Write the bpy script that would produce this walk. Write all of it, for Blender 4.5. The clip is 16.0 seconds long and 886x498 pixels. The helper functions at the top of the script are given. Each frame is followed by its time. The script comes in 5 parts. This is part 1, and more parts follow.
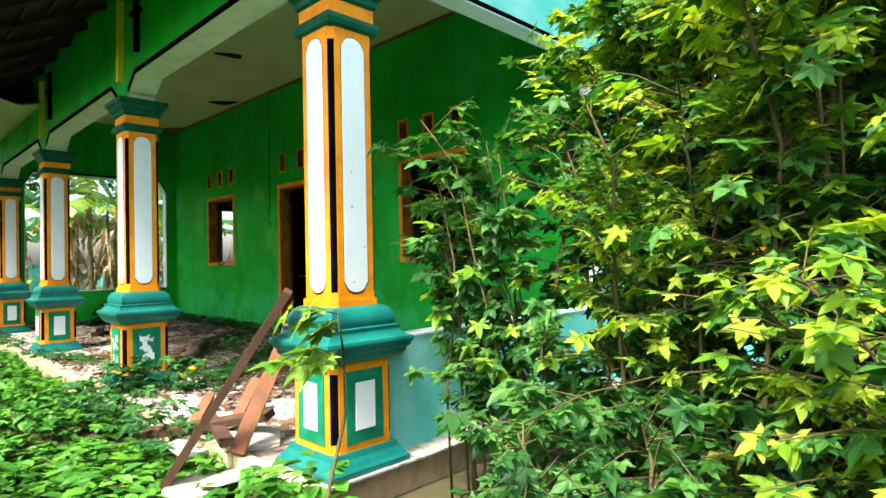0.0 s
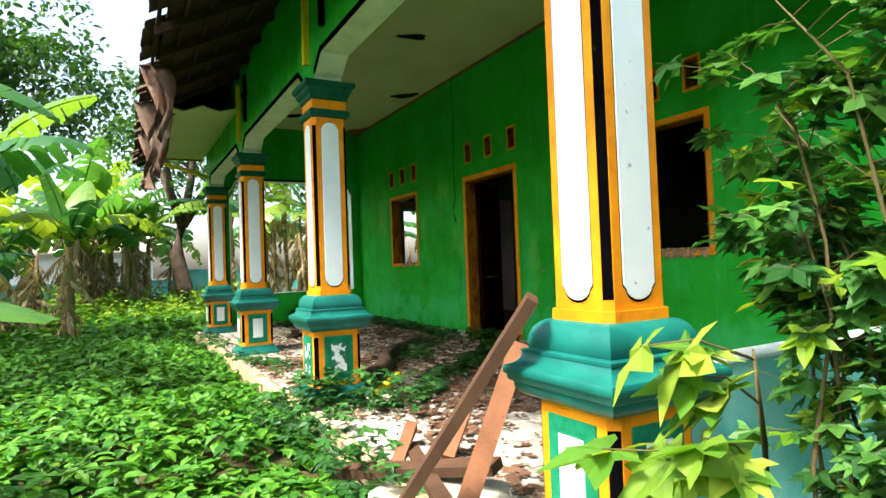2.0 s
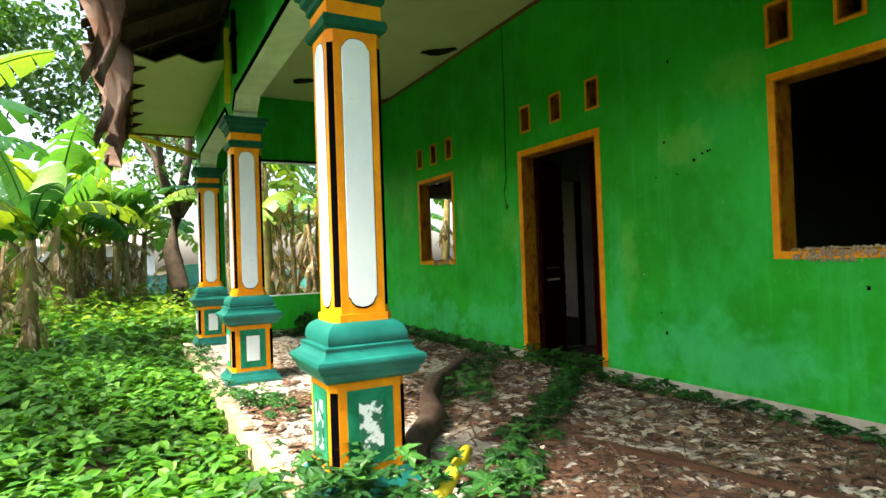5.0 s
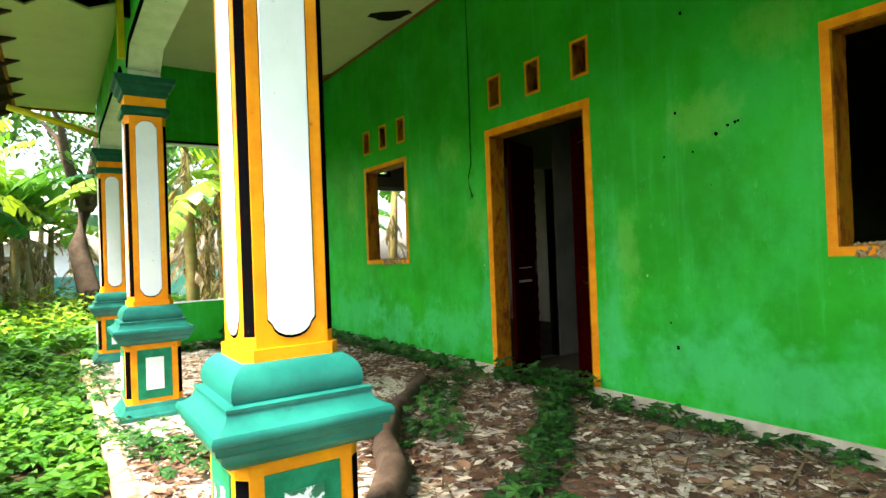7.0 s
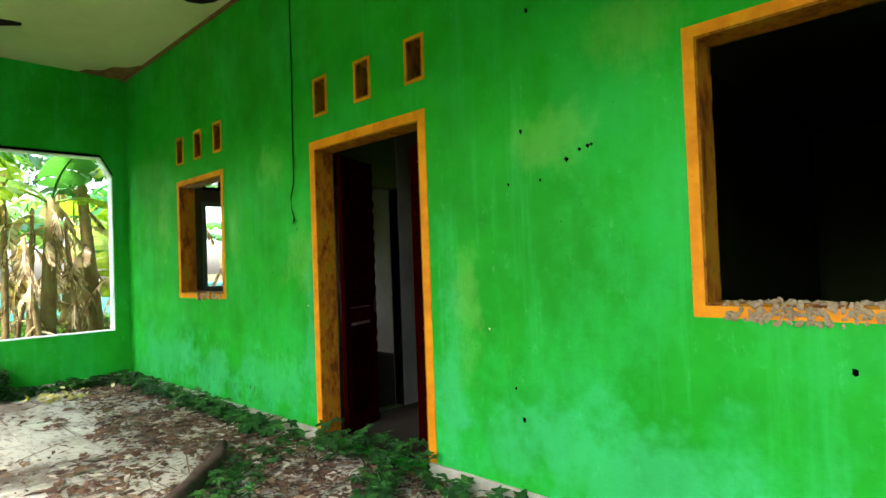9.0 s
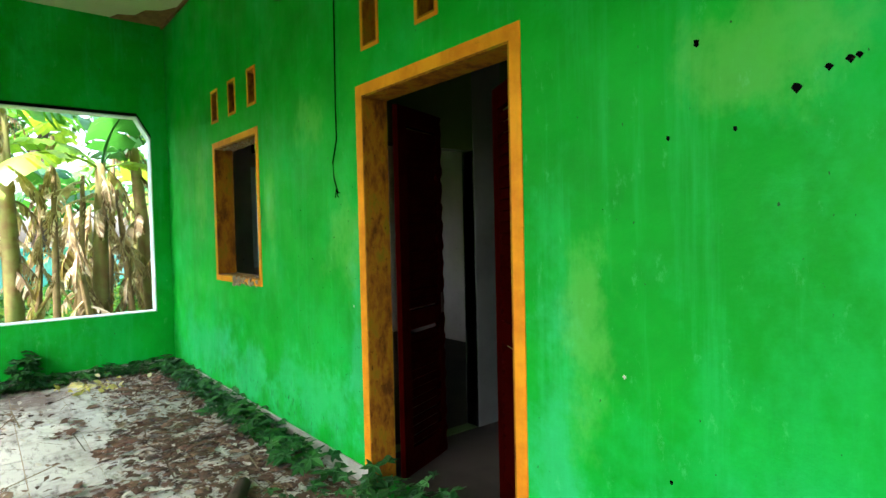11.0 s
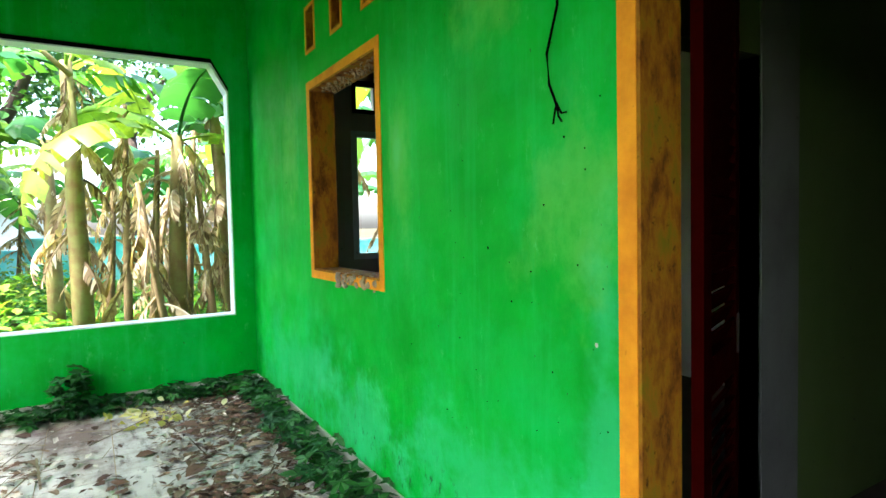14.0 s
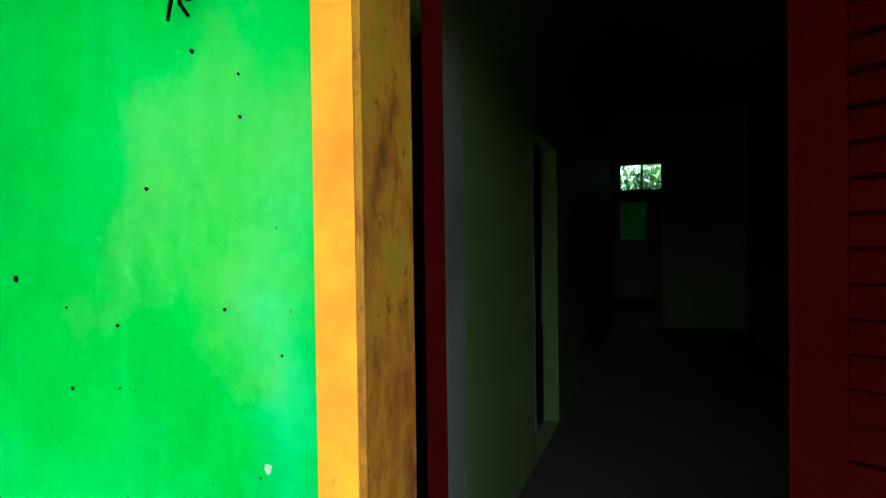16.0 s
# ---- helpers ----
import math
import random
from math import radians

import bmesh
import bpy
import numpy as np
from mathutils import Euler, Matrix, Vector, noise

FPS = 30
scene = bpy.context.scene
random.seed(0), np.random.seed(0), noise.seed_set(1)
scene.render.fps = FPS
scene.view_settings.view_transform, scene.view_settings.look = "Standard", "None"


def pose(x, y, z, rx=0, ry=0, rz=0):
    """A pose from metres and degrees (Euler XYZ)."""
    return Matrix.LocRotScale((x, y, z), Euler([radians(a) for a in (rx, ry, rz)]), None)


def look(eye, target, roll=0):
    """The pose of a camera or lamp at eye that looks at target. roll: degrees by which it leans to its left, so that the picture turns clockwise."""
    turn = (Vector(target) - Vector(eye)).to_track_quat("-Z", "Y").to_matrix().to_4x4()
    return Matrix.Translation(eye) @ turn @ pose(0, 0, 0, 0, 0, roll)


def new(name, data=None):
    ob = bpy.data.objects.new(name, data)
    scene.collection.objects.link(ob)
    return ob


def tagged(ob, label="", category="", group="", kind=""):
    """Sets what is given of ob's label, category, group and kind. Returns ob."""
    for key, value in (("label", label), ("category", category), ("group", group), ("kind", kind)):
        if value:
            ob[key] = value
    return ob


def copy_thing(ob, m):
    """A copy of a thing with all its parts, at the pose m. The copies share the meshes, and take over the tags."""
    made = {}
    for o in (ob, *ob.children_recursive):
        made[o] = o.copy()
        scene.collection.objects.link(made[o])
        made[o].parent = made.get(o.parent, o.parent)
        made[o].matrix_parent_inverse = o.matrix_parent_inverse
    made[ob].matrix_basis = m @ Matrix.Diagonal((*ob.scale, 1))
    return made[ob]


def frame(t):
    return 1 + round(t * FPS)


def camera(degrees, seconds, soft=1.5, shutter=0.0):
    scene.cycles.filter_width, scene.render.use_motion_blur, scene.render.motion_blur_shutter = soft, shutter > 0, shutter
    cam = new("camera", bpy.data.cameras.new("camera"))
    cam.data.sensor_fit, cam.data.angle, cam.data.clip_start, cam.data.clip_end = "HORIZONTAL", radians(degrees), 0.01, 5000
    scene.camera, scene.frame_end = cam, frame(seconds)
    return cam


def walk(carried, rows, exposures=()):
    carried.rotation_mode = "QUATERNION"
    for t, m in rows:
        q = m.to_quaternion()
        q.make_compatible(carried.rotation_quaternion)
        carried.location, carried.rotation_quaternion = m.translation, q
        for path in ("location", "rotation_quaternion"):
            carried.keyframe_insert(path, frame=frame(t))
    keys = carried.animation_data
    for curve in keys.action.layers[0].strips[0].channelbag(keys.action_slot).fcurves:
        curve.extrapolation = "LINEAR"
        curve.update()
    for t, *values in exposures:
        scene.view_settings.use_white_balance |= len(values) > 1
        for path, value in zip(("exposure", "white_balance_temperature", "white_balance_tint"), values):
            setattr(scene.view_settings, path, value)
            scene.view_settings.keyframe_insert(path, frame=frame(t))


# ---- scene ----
cam = camera(74.9, 16.0)
PATH = [
    (0, (0.058, 0.087, 1.327), (-1.342, 1.514, 1.364), -1.2),
    (0.5, (-0.149, 0.124, 1.322), (-1.747, 1.326, 1.371), -1.8),
    (1, (-0.428, 0.295, 1.364), (-2.146, 1.319, 1.41), -1.7),
    (1.5, (-0.688, 0.396, 1.391), (-2.424, 1.389, 1.44), -2.0),
    (2, (-1.084, 0.441, 1.302), (-2.83, 1.414, 1.358), -2.1),
    (2.5, (-1.441, 0.474, 1.347), (-3.204, 1.416, 1.4), -2.1),
    (3, (-1.822, 0.607, 1.329), (-3.597, 1.527, 1.377), -2.3),
    (3.5, (-2.081, 0.711, 1.364), (-3.863, 1.617, 1.417), -1.8),
    (6, (-3.661, 1.179, 1.405), (-5.378, 2.206, 1.416), -2.2),
    (6.5, (-3.894, 1.271, 1.413), (-5.575, 2.354, 1.428), -2.1),
    (7, (-4.047, 1.403, 1.4), (-5.707, 2.519, 1.42), -2.2),
    (7.5, (-4.269, 1.821, 1.463), (-5.884, 3.0, 1.498), -2.1),
    (8, (-4.271, 1.976, 1.586), (-5.802, 3.261, 1.64), -2.1),
    (8.5, (-4.345, 2.099, 1.569), (-5.772, 3.499, 1.641), -1.9),
    (8.7, (-4.413, 2.183, 1.575), (-5.8, 3.624, 1.632), -2.0),
    (10.8, (-5.386, 3.147, 1.734), (-6.895, 4.457, 1.667), -1.4),
    (11, (-5.513, 3.18, 1.738), (-7.068, 4.436, 1.674), -1.3),
    (11.5, (-5.847, 3.27, 1.704), (-7.525, 4.356, 1.621), -1.7),
    (12, (-6.154, 3.389, 1.725), (-7.942, 4.283, 1.648), -1.7),
    (12.5, (-6.513, 3.422, 1.681), (-8.357, 4.191, 1.598), -1.6),
    (13, (-6.797, 3.471, 1.687), (-8.636, 4.252, 1.603), -1.6),
    (13.5, (-7.112, 3.599, 1.656), (-8.931, 4.425, 1.569), -1.4),
    (14, (-7.422, 3.715, 1.653), (-9.131, 4.751, 1.567), -1.2),
    (14.5, (-7.766, 3.826, 1.655), (-9.322, 5.08, 1.565), -1.1),
    (15, (-7.949, 3.979, 1.597), (-9.32, 5.435, 1.561), -0.5),
    (15.5, (-8.052, 4.179, 1.624), (-9.163, 5.842, 1.588), -0.8),
    (16, (-8.107, 4.286, 1.62), (-8.812, 6.157, 1.588), -0.8),
]
EXPOSURES = [(0, 2.1, 6500, 10), (1.5, 2.05, 6700, 10), (3.5, 2.0, 7000, 10), (6, 2.7, 7200, 10), (7, 2.95, 7200, 10), (8.5, 3.3, 6900, 10), (11, 3.5, 6200, 10), (12.5, 3.5, 6000, 10), (14, 3.5, 6000, 10), (15, 3.6, 5800, 8), (16, 4.3, 5500, 6)]
walk(cam, [(t, look(eye, target, roll)) for t, eye, target, roll in PATH], EXPOSURES)


# ---- world and light ----
world = bpy.data.worlds.new("sky")
scene.world = world
world.use_nodes = True
sky = world.node_tree.nodes.new("ShaderNodeTexSky")
sky.sky_type, sky.sun_disc = "NISHITA", False
sky.sun_elevation, sky.sun_rotation = radians(56.5), radians(169.5)
sky.air_density, sky.dust_density, sky.ozone_density = 1.0, 4.5, 1.0
back = world.node_tree.nodes["Background"]
world.node_tree.links.new(sky.outputs[0], back.inputs[0])
back.inputs[1].default_value = 0.15
sun_data = bpy.data.lights.new("sun", "SUN")
sun_data.energy, sun_data.angle, sun_data.color = 2.8, radians(11), (1.0, 0.95, 0.86)
sun = new("sun", sun_data)
sun.matrix_world = look((1.2, -6.5, 10), (0, 0, 0))



# ---- materials ----
def material(name, build, rough=0.7, metal=0.0):
    m = bpy.data.materials.new(name)
    m.use_nodes = True
    nt = m.node_tree
    b = nt.nodes["Principled BSDF"]
    b.inputs["Roughness"].default_value, b.inputs["Metallic"].default_value = rough, metal
    if isinstance(build, tuple):
        b.inputs["Base Color"].default_value = (*build, 1)
    else:
        build(nt, b)
    return m


def node(nt, kind, **inputs):
    n = nt.nodes.new(kind)
    for key, value in inputs.items():
        n.inputs[key].default_value = value
    return n


def coords(nt, scale=(1, 1, 1), world_space=True):
    if world_space:
        src = nt.nodes.new("ShaderNodeNewGeometry").outputs["Position"]
    else:
        src = nt.nodes.new("ShaderNodeTexCoord").outputs["Object"]
    mp = node(nt, "ShaderNodeMapping", Scale=scale)
    nt.links.new(src, mp.inputs["Vector"])
    return mp.outputs[0]


def noise_tex(nt, vec, scale, detail=4.0, rough=0.6):
    n = node(nt, "ShaderNodeTexNoise", Scale=scale, Detail=detail, Roughness=rough)
    nt.links.new(vec, n.inputs["Vector"])
    return n.outputs[0]


def ramp(nt, fac, stops):
    r = nt.nodes.new("ShaderNodeValToRGB")
    el = r.color_ramp.elements
    while len(el) < len(stops):
        el.new(0.5)
    for e, (p, c) in zip(el, stops):
        e.position, e.color = p, (*c, 1) if len(c) == 3 else c
    nt.links.new(fac, r.inputs[0])
    return r.outputs[0]


def mix(nt, fac, a, b, kind="MIX"):
    n = nt.nodes.new("ShaderNodeMix")
    n.data_type, n.blend_type = "RGBA", kind
    for slot, v in ((0, fac), (6, a), (7, b)):
        if isinstance(v, (int, float)):
            n.inputs[slot].default_value = v
        elif isinstance(v, tuple):
            n.inputs[slot].default_value = (*v, 1)
        else:
            nt.links.new(v, n.inputs[slot])
    return n.outputs[2]


def bump(nt, bsdf, height, strength=0.3, dist=0.01):
    n = node(nt, "ShaderNodeBump", Strength=strength, Distance=dist)
    nt.links.new(height, n.inputs["Height"])
    nt.links.new(n.outputs[0], bsdf.inputs["Normal"])


def grey(v):
    return (v, v, v)


def painted(base, worn, dirt, amount=0.5, scale=1.5, streak=True, rough=0.55, bump_strength=0.15, gloss=0.12, edge=(0.42, 0.72)):
    """Old wall paint: chalky patches, rain streaks, small dark specks."""
    def build(nt, b):
        v = coords(nt)
        patches = ramp(nt, noise_tex(nt, v, scale, 5, 0.62), [(edge[0], grey(0)), (edge[1], grey(1))])
        c = mix(nt, patches, base, worn)
        if streak:
            vs = coords(nt, (5, 5, 0.5))
            st = ramp(nt, noise_tex(nt, vs, 1.6, 4), [(0.5, grey(0)), (0.75, grey(amount))])
            c = mix(nt, st, c, worn)
        fine = ramp(nt, noise_tex(nt, v, 26, 3), [(0.68, grey(0)), (0.76, grey(0.75))])
        c = mix(nt, fine, c, dirt)
        nt.links.new(c, b.inputs["Base Color"])
        b.inputs["Specular IOR Level"].default_value = gloss
        bump(nt, b, noise_tex(nt, v, 55, 3), bump_strength, 0.004)
    return material("paint", build, rough)


def blotch(nt, x, z, rx, rz, ragged, strength):
    """A soft-edged stain round one spot of the wall, broken up by noise."""
    mp = node(nt, "ShaderNodeMapping", Location=(-x / rx, 0, -z / rz), Scale=(1 / rx, 0, 1 / rz))
    nt.links.new(nt.nodes.new("ShaderNodeNewGeometry").outputs["Position"], mp.inputs["Vector"])
    far = nt.nodes.new("ShaderNodeVectorMath")
    far.operation = "LENGTH"
    nt.links.new(mp.outputs[0], far.inputs[0])
    add = nt.nodes.new("ShaderNodeMath")
    add.operation = "MULTIPLY_ADD"
    nt.links.new(ragged, add.inputs[0])
    add.inputs[1].default_value = 3.0
    nt.links.new(far.outputs["Value"], add.inputs[2])
    return soft_step(nt, add.outputs[0], 1.7, 2.7, strength)


def soft_step(nt, value, a, b, strength):
    """strength below a, nothing above b."""
    r = node(nt, "ShaderNodeMapRange")
    r.interpolation_type = "SMOOTHSTEP"
    for slot, v in ((1, a), (2, b), (3, strength), (4, 0.0)):
        r.inputs[slot].default_value = v
    nt.links.new(value, r.inputs[0])
    return r.outputs[0]


YELLOWED = ((-8.76, 1.70, 0.26, 0.34), (-9.93, 1.9, 0.12, 0.42), (-6.25, 2.25, 0.30, 0.2), (-6.9, 1.3, 0.12, 0.5), (-5.8, 2.7, 0.25, 0.2), (-9.2, 2.5, 0.2, 0.2), (-11.7, 2.2, 0.2, 0.5))
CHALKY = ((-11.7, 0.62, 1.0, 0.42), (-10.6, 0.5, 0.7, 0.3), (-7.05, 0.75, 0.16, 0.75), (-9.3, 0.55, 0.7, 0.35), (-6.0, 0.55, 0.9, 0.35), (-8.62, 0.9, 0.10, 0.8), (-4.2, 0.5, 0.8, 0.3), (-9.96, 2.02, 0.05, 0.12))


def old_green(nt, b):
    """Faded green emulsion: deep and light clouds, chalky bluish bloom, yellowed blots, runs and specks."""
    v = coords(nt)
    c = mix(nt, ramp(nt, noise_tex(nt, v, 1.1, 6, 0.62), [(0.35, grey(0)), (0.65, grey(1))]), (0.004, 0.26, 0.010), (0.008, 0.39, 0.022))
    bloom = ramp(nt, noise_tex(nt, coords(nt, (1, 1, 0.7)), 1.7, 7, 0.68), [(0.48, grey(0)), (0.72, grey(0.7))])
    c = mix(nt, bloom, c, (0.016, 0.46, 0.09))
    runs = ramp(nt, noise_tex(nt, coords(nt, (7, 7, 0.45)), 1.3, 6, 0.65), [(0.54, grey(0)), (0.72, grey(0.3))])
    c = mix(nt, runs, c, (0.035, 0.50, 0.13))
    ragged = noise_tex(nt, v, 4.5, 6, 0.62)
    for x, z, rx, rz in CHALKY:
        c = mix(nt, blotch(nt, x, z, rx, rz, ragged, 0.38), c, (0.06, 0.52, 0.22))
    ragged = noise_tex(nt, coords(nt, (1, 1, 0.7)), 6.5, 6, 0.65)
    for x, z, rx, rz in YELLOWED:
        c = mix(nt, blotch(nt, x, z, rx, rz, ragged, 0.34), c, (0.18, 0.52, 0.09))
    grime = ramp(nt, noise_tex(nt, coords(nt, (3, 3, 1)), 2.0, 6, 0.72), [(0.60, grey(0)), (0.8, grey(0.5))])
    c = mix(nt, grime, c, (0.006, 0.16, 0.012))
    scuffs = ramp(nt, noise_tex(nt, coords(nt, (2.2, 2.2, 1)), 7.5, 7, 0.74), [(0.60, grey(0)), (0.76, grey(0.35))])
    c = mix(nt, scuffs, c, (0.16, 0.58, 0.24))
    specks = ramp(nt, noise_tex(nt, coords(nt, (1, 1, 0.55)), 46, 2), [(0.725, grey(0)), (0.75, grey(0.9))])
    c = mix(nt, specks, c, (0.012, 0.05, 0.012))
    mould = ramp(nt, noise_tex(nt, coords(nt, (1, 1, 0.5)), 24, 5, 0.7), [(0.56, grey(0)), (0.66, grey(0.8))])
    for x, z, rx, rz in ((-10.2, 0.42, 0.9, 0.2), (-11.6, 0.4, 0.6, 0.16), (-9.2, 0.4, 0.5, 0.14)):
        spot = mix(nt, 1.0, blotch(nt, x, z, rx, rz, ragged, 1.0), mould, "MULTIPLY")
        c = mix(nt, spot, c, (0.012, 0.07, 0.018))
    nt.links.new(c, b.inputs["Base Color"])
    b.inputs["Specular IOR Level"].default_value = 0.16
    rough = ramp(nt, noise_tex(nt, v, 3.0, 4), [(0.35, grey(0.42)), (0.7, grey(0.72))])
    nt.links.new(rough, b.inputs["Roughness"])
    relief = mix(nt, 0.5, noise_tex(nt, v, 38, 4), noise_tex(nt, v, 5, 3))
    bump(nt, b, relief, 0.35, 0.008)


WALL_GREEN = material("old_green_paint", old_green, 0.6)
WALL_TEAL = painted((0.10, 0.50, 0.46), (0.30, 0.62, 0.58), (0.05, 0.2, 0.15), 0.5, 2.0)
ORANGE = painted((0.76, 0.29, 0.010), (0.60, 0.19, 0.008), (0.25, 0.08, 0.01), 0.55, 6, bump_strength=0.3, edge=(0.40, 0.66))
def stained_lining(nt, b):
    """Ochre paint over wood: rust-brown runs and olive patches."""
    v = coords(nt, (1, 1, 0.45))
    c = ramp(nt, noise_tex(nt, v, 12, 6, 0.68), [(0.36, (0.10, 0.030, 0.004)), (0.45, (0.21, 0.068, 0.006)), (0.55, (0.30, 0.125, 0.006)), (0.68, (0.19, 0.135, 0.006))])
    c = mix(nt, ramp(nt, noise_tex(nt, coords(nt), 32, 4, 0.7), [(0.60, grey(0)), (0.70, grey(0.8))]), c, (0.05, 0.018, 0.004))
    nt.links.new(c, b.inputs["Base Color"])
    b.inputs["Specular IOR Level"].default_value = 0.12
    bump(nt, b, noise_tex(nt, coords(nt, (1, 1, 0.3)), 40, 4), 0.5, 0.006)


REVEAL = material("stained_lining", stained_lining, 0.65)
TEAL = painted((0.003, 0.10, 0.085), (0.008, 0.165, 0.135), (0.01, 0.06, 0.05), 0.4, 5, rough=0.35, gloss=0.4)
DARK_TEAL = painted((0.004, 0.13, 0.06), (0.01, 0.22, 0.12), (0.01, 0.05, 0.03), 0.4, 9, rough=0.45)
CAPITAL = painted((0.002, 0.06, 0.03), (0.006, 0.10, 0.055), (0.008, 0.03, 0.02), 0.4, 9, rough=0.45)
WHITE = painted((0.68, 0.75, 0.77), (0.60, 0.68, 0.70), (0.12, 0.1, 0.08), 0.4, 4, rough=0.5)
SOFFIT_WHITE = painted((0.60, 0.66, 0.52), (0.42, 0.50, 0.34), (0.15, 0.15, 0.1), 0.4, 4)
CREAM = painted((0.43, 0.46, 0.24), (0.36, 0.39, 0.19), (0.2, 0.16, 0.08), 0.25, 1.2, streak=False)
BLACK = painted((0.0016, 0.0016, 0.0025), (0.003, 0.003, 0.003), (0.04, 0.025, 0.012), 0.3, 8, rough=0.7, gloss=0.0)
# hall paint and plaster darkened in colour to carry the indoor shade
INNER_SHADED = painted((0.075, 0.115, 0.03), (0.09, 0.13, 0.04), (0.04, 0.04, 0.025), 0.4, 1.5)
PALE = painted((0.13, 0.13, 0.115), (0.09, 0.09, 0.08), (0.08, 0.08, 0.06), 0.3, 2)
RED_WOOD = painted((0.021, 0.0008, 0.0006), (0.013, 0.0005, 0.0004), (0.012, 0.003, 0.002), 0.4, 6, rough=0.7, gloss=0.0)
YELLOW = painted((0.70, 0.55, 0.03), (0.55, 0.40, 0.04), (0.2, 0.15, 0.05), 0.4, 6)
CEMENT = painted((0.36, 0.27, 0.17), (0.22, 0.15, 0.09), (0.08, 0.06, 0.04), 0.4, 9, rough=0.95, bump_strength=0.8)
SKIRT = painted((0.42, 0.40, 0.33), (0.30, 0.28, 0.22), (0.1, 0.09, 0.06), 0.5, 6)


# ---- mesh helpers ----
def finish(name, bm, mats, smooth=False):
    me = bpy.data.meshes.new(name)
    bm.normal_update()
    bm.to_mesh(me)
    bm.free()
    for m in (mats if isinstance(mats, (list, tuple)) else [mats]):
        me.materials.append(m)
    if smooth:
        me.shade_smooth()
    return me


def part(name, bm, mats, parent=None, label="", smooth=False):
    ob = new(name, finish(name, bm, mats, smooth))
    ob.parent = parent
    if label:
        ob["label"] = label
    return ob


def thing(name, at, label, category, group="", kind=""):
    ob = new(name)
    ob.empty_display_size = 0.2
    ob.location = at
    return tagged(ob, label, category, group, kind)


def setting(name, bm, mats, label="", category=""):
    return tagged(part(name, bm, mats), label, category, kind="structure")


def box(bm, x0, x1, y0, y1, z0, z1, mi=0):
    v = [bm.verts.new(p) for p in ((x0, y0, z0), (x1, y0, z0), (x1, y1, z0), (x0, y1, z0), (x0, y0, z1), (x1, y0, z1), (x1, y1, z1), (x0, y1, z1))]
    for q in ((3, 2, 1, 0), (4, 5, 6, 7), (0, 1, 5, 4), (1, 2, 6, 5), (2, 3, 7, 6), (3, 0, 4, 7)):
        bm.faces.new([v[i] for i in q]).material_index = mi
    return v


def prism(bm, pts, a0, a1, axis="y", mi=0):
    """A polygon (u, v) pushed along an axis: y takes (x, z), x takes (y, z), z takes (x, y)."""
    def at(u, v, a):
        return {"y": (u, a, v), "x": (a, u, v), "z": (u, v, a)}[axis]
    low = [bm.verts.new(at(u, v, a0)) for u, v in pts]
    top = [bm.verts.new(at(u, v, a1)) for u, v in pts]
    n = len(pts)
    fs = [bm.faces.new(low), bm.faces.new(top[::-1])]
    for i in range(n):
        fs.append(bm.faces.new([low[i], top[i], top[(i + 1) % n], low[(i + 1) % n]]))
    for f in fs:
        f.material_index = mi
    bmesh.ops.recalc_face_normals(bm, faces=fs)


def bevelled(bm, width=0.004, segments=1):
    bmesh.ops.bevel(bm, geom=[e for e in bm.edges if e.calc_face_angle(0) > 0.6], offset=width, segments=segments, affect="EDGES")
    return bm


def loft(bm, rings, mi=0):
    """Square rings (half width, z) joined into one turned-down moulding, capped."""
    prev = None
    for h, z in rings:
        ring = [bm.verts.new(p) for p in ((-h, -h, z), (h, -h, z), (h, h, z), (-h, h, z))]
        if prev:
            for i in range(4):
                bm.faces.new([prev[i], prev[(i + 1) % 4], ring[(i + 1) % 4], ring[i]]).material_index = mi
        else:
            bm.faces.new(ring[::-1]).material_index = mi
        prev = ring
    bm.faces.new(prev).material_index = mi


def holed_wall(bm, u0, u1, z0, z1, w0, w1, holes, axis="y"):
    """A wall slab of thickness w0 to w1 along axis, with rectangular holes (u0, u1, z0, z1)."""
    us = sorted({u0, u1, *[h[0] for h in holes], *[h[1] for h in holes]})
    zs = sorted({z0, z1, *[h[2] for h in holes], *[h[3] for h in holes]})
    def solid(i, j):
        if not (0 <= i < len(us) - 1 and 0 <= j < len(zs) - 1):
            return False
        u, z = (us[i] + us[i + 1]) / 2, (zs[j] + zs[j + 1]) / 2
        return not any(a < u < b and c < z < d for a, b, c, d in holes)
    def at(u, w, z):
        return (u, w, z) if axis == "y" else (w, u, z)
    def quad(*p):
        bm.faces.new([bm.verts.new(at(*q)) for q in p])
    for i in range(len(us) - 1):
        for j in range(len(zs) - 1):
            if not solid(i, j):
                continue
            a, b, c, d = us[i], us[i + 1], zs[j], zs[j + 1]
            quad((a, w0, c), (b, w0, c), (b, w0, d), (a, w0, d))
            quad((b, w1, c), (a, w1, c), (a, w1, d), (b, w1, d))
            if not solid(i - 1, j):
                quad((a, w1, c), (a, w0, c), (a, w0, d), (a, w1, d))
            if not solid(i + 1, j):
                quad((b, w0, c), (b, w1, c), (b, w1, d), (b, w0, d))
            if not solid(i, j - 1):
                quad((a, w1, c), (b, w1, c), (b, w0, c), (a, w0, c))
            if not solid(i, j + 1):
                quad((a, w0, d), (b, w0, d), (b, w1, d), (a, w1, d))
    bmesh.ops.remove_doubles(bm, verts=bm.verts, dist=0.0005)
    bmesh.ops.recalc_face_normals(bm, faces=bm.faces)


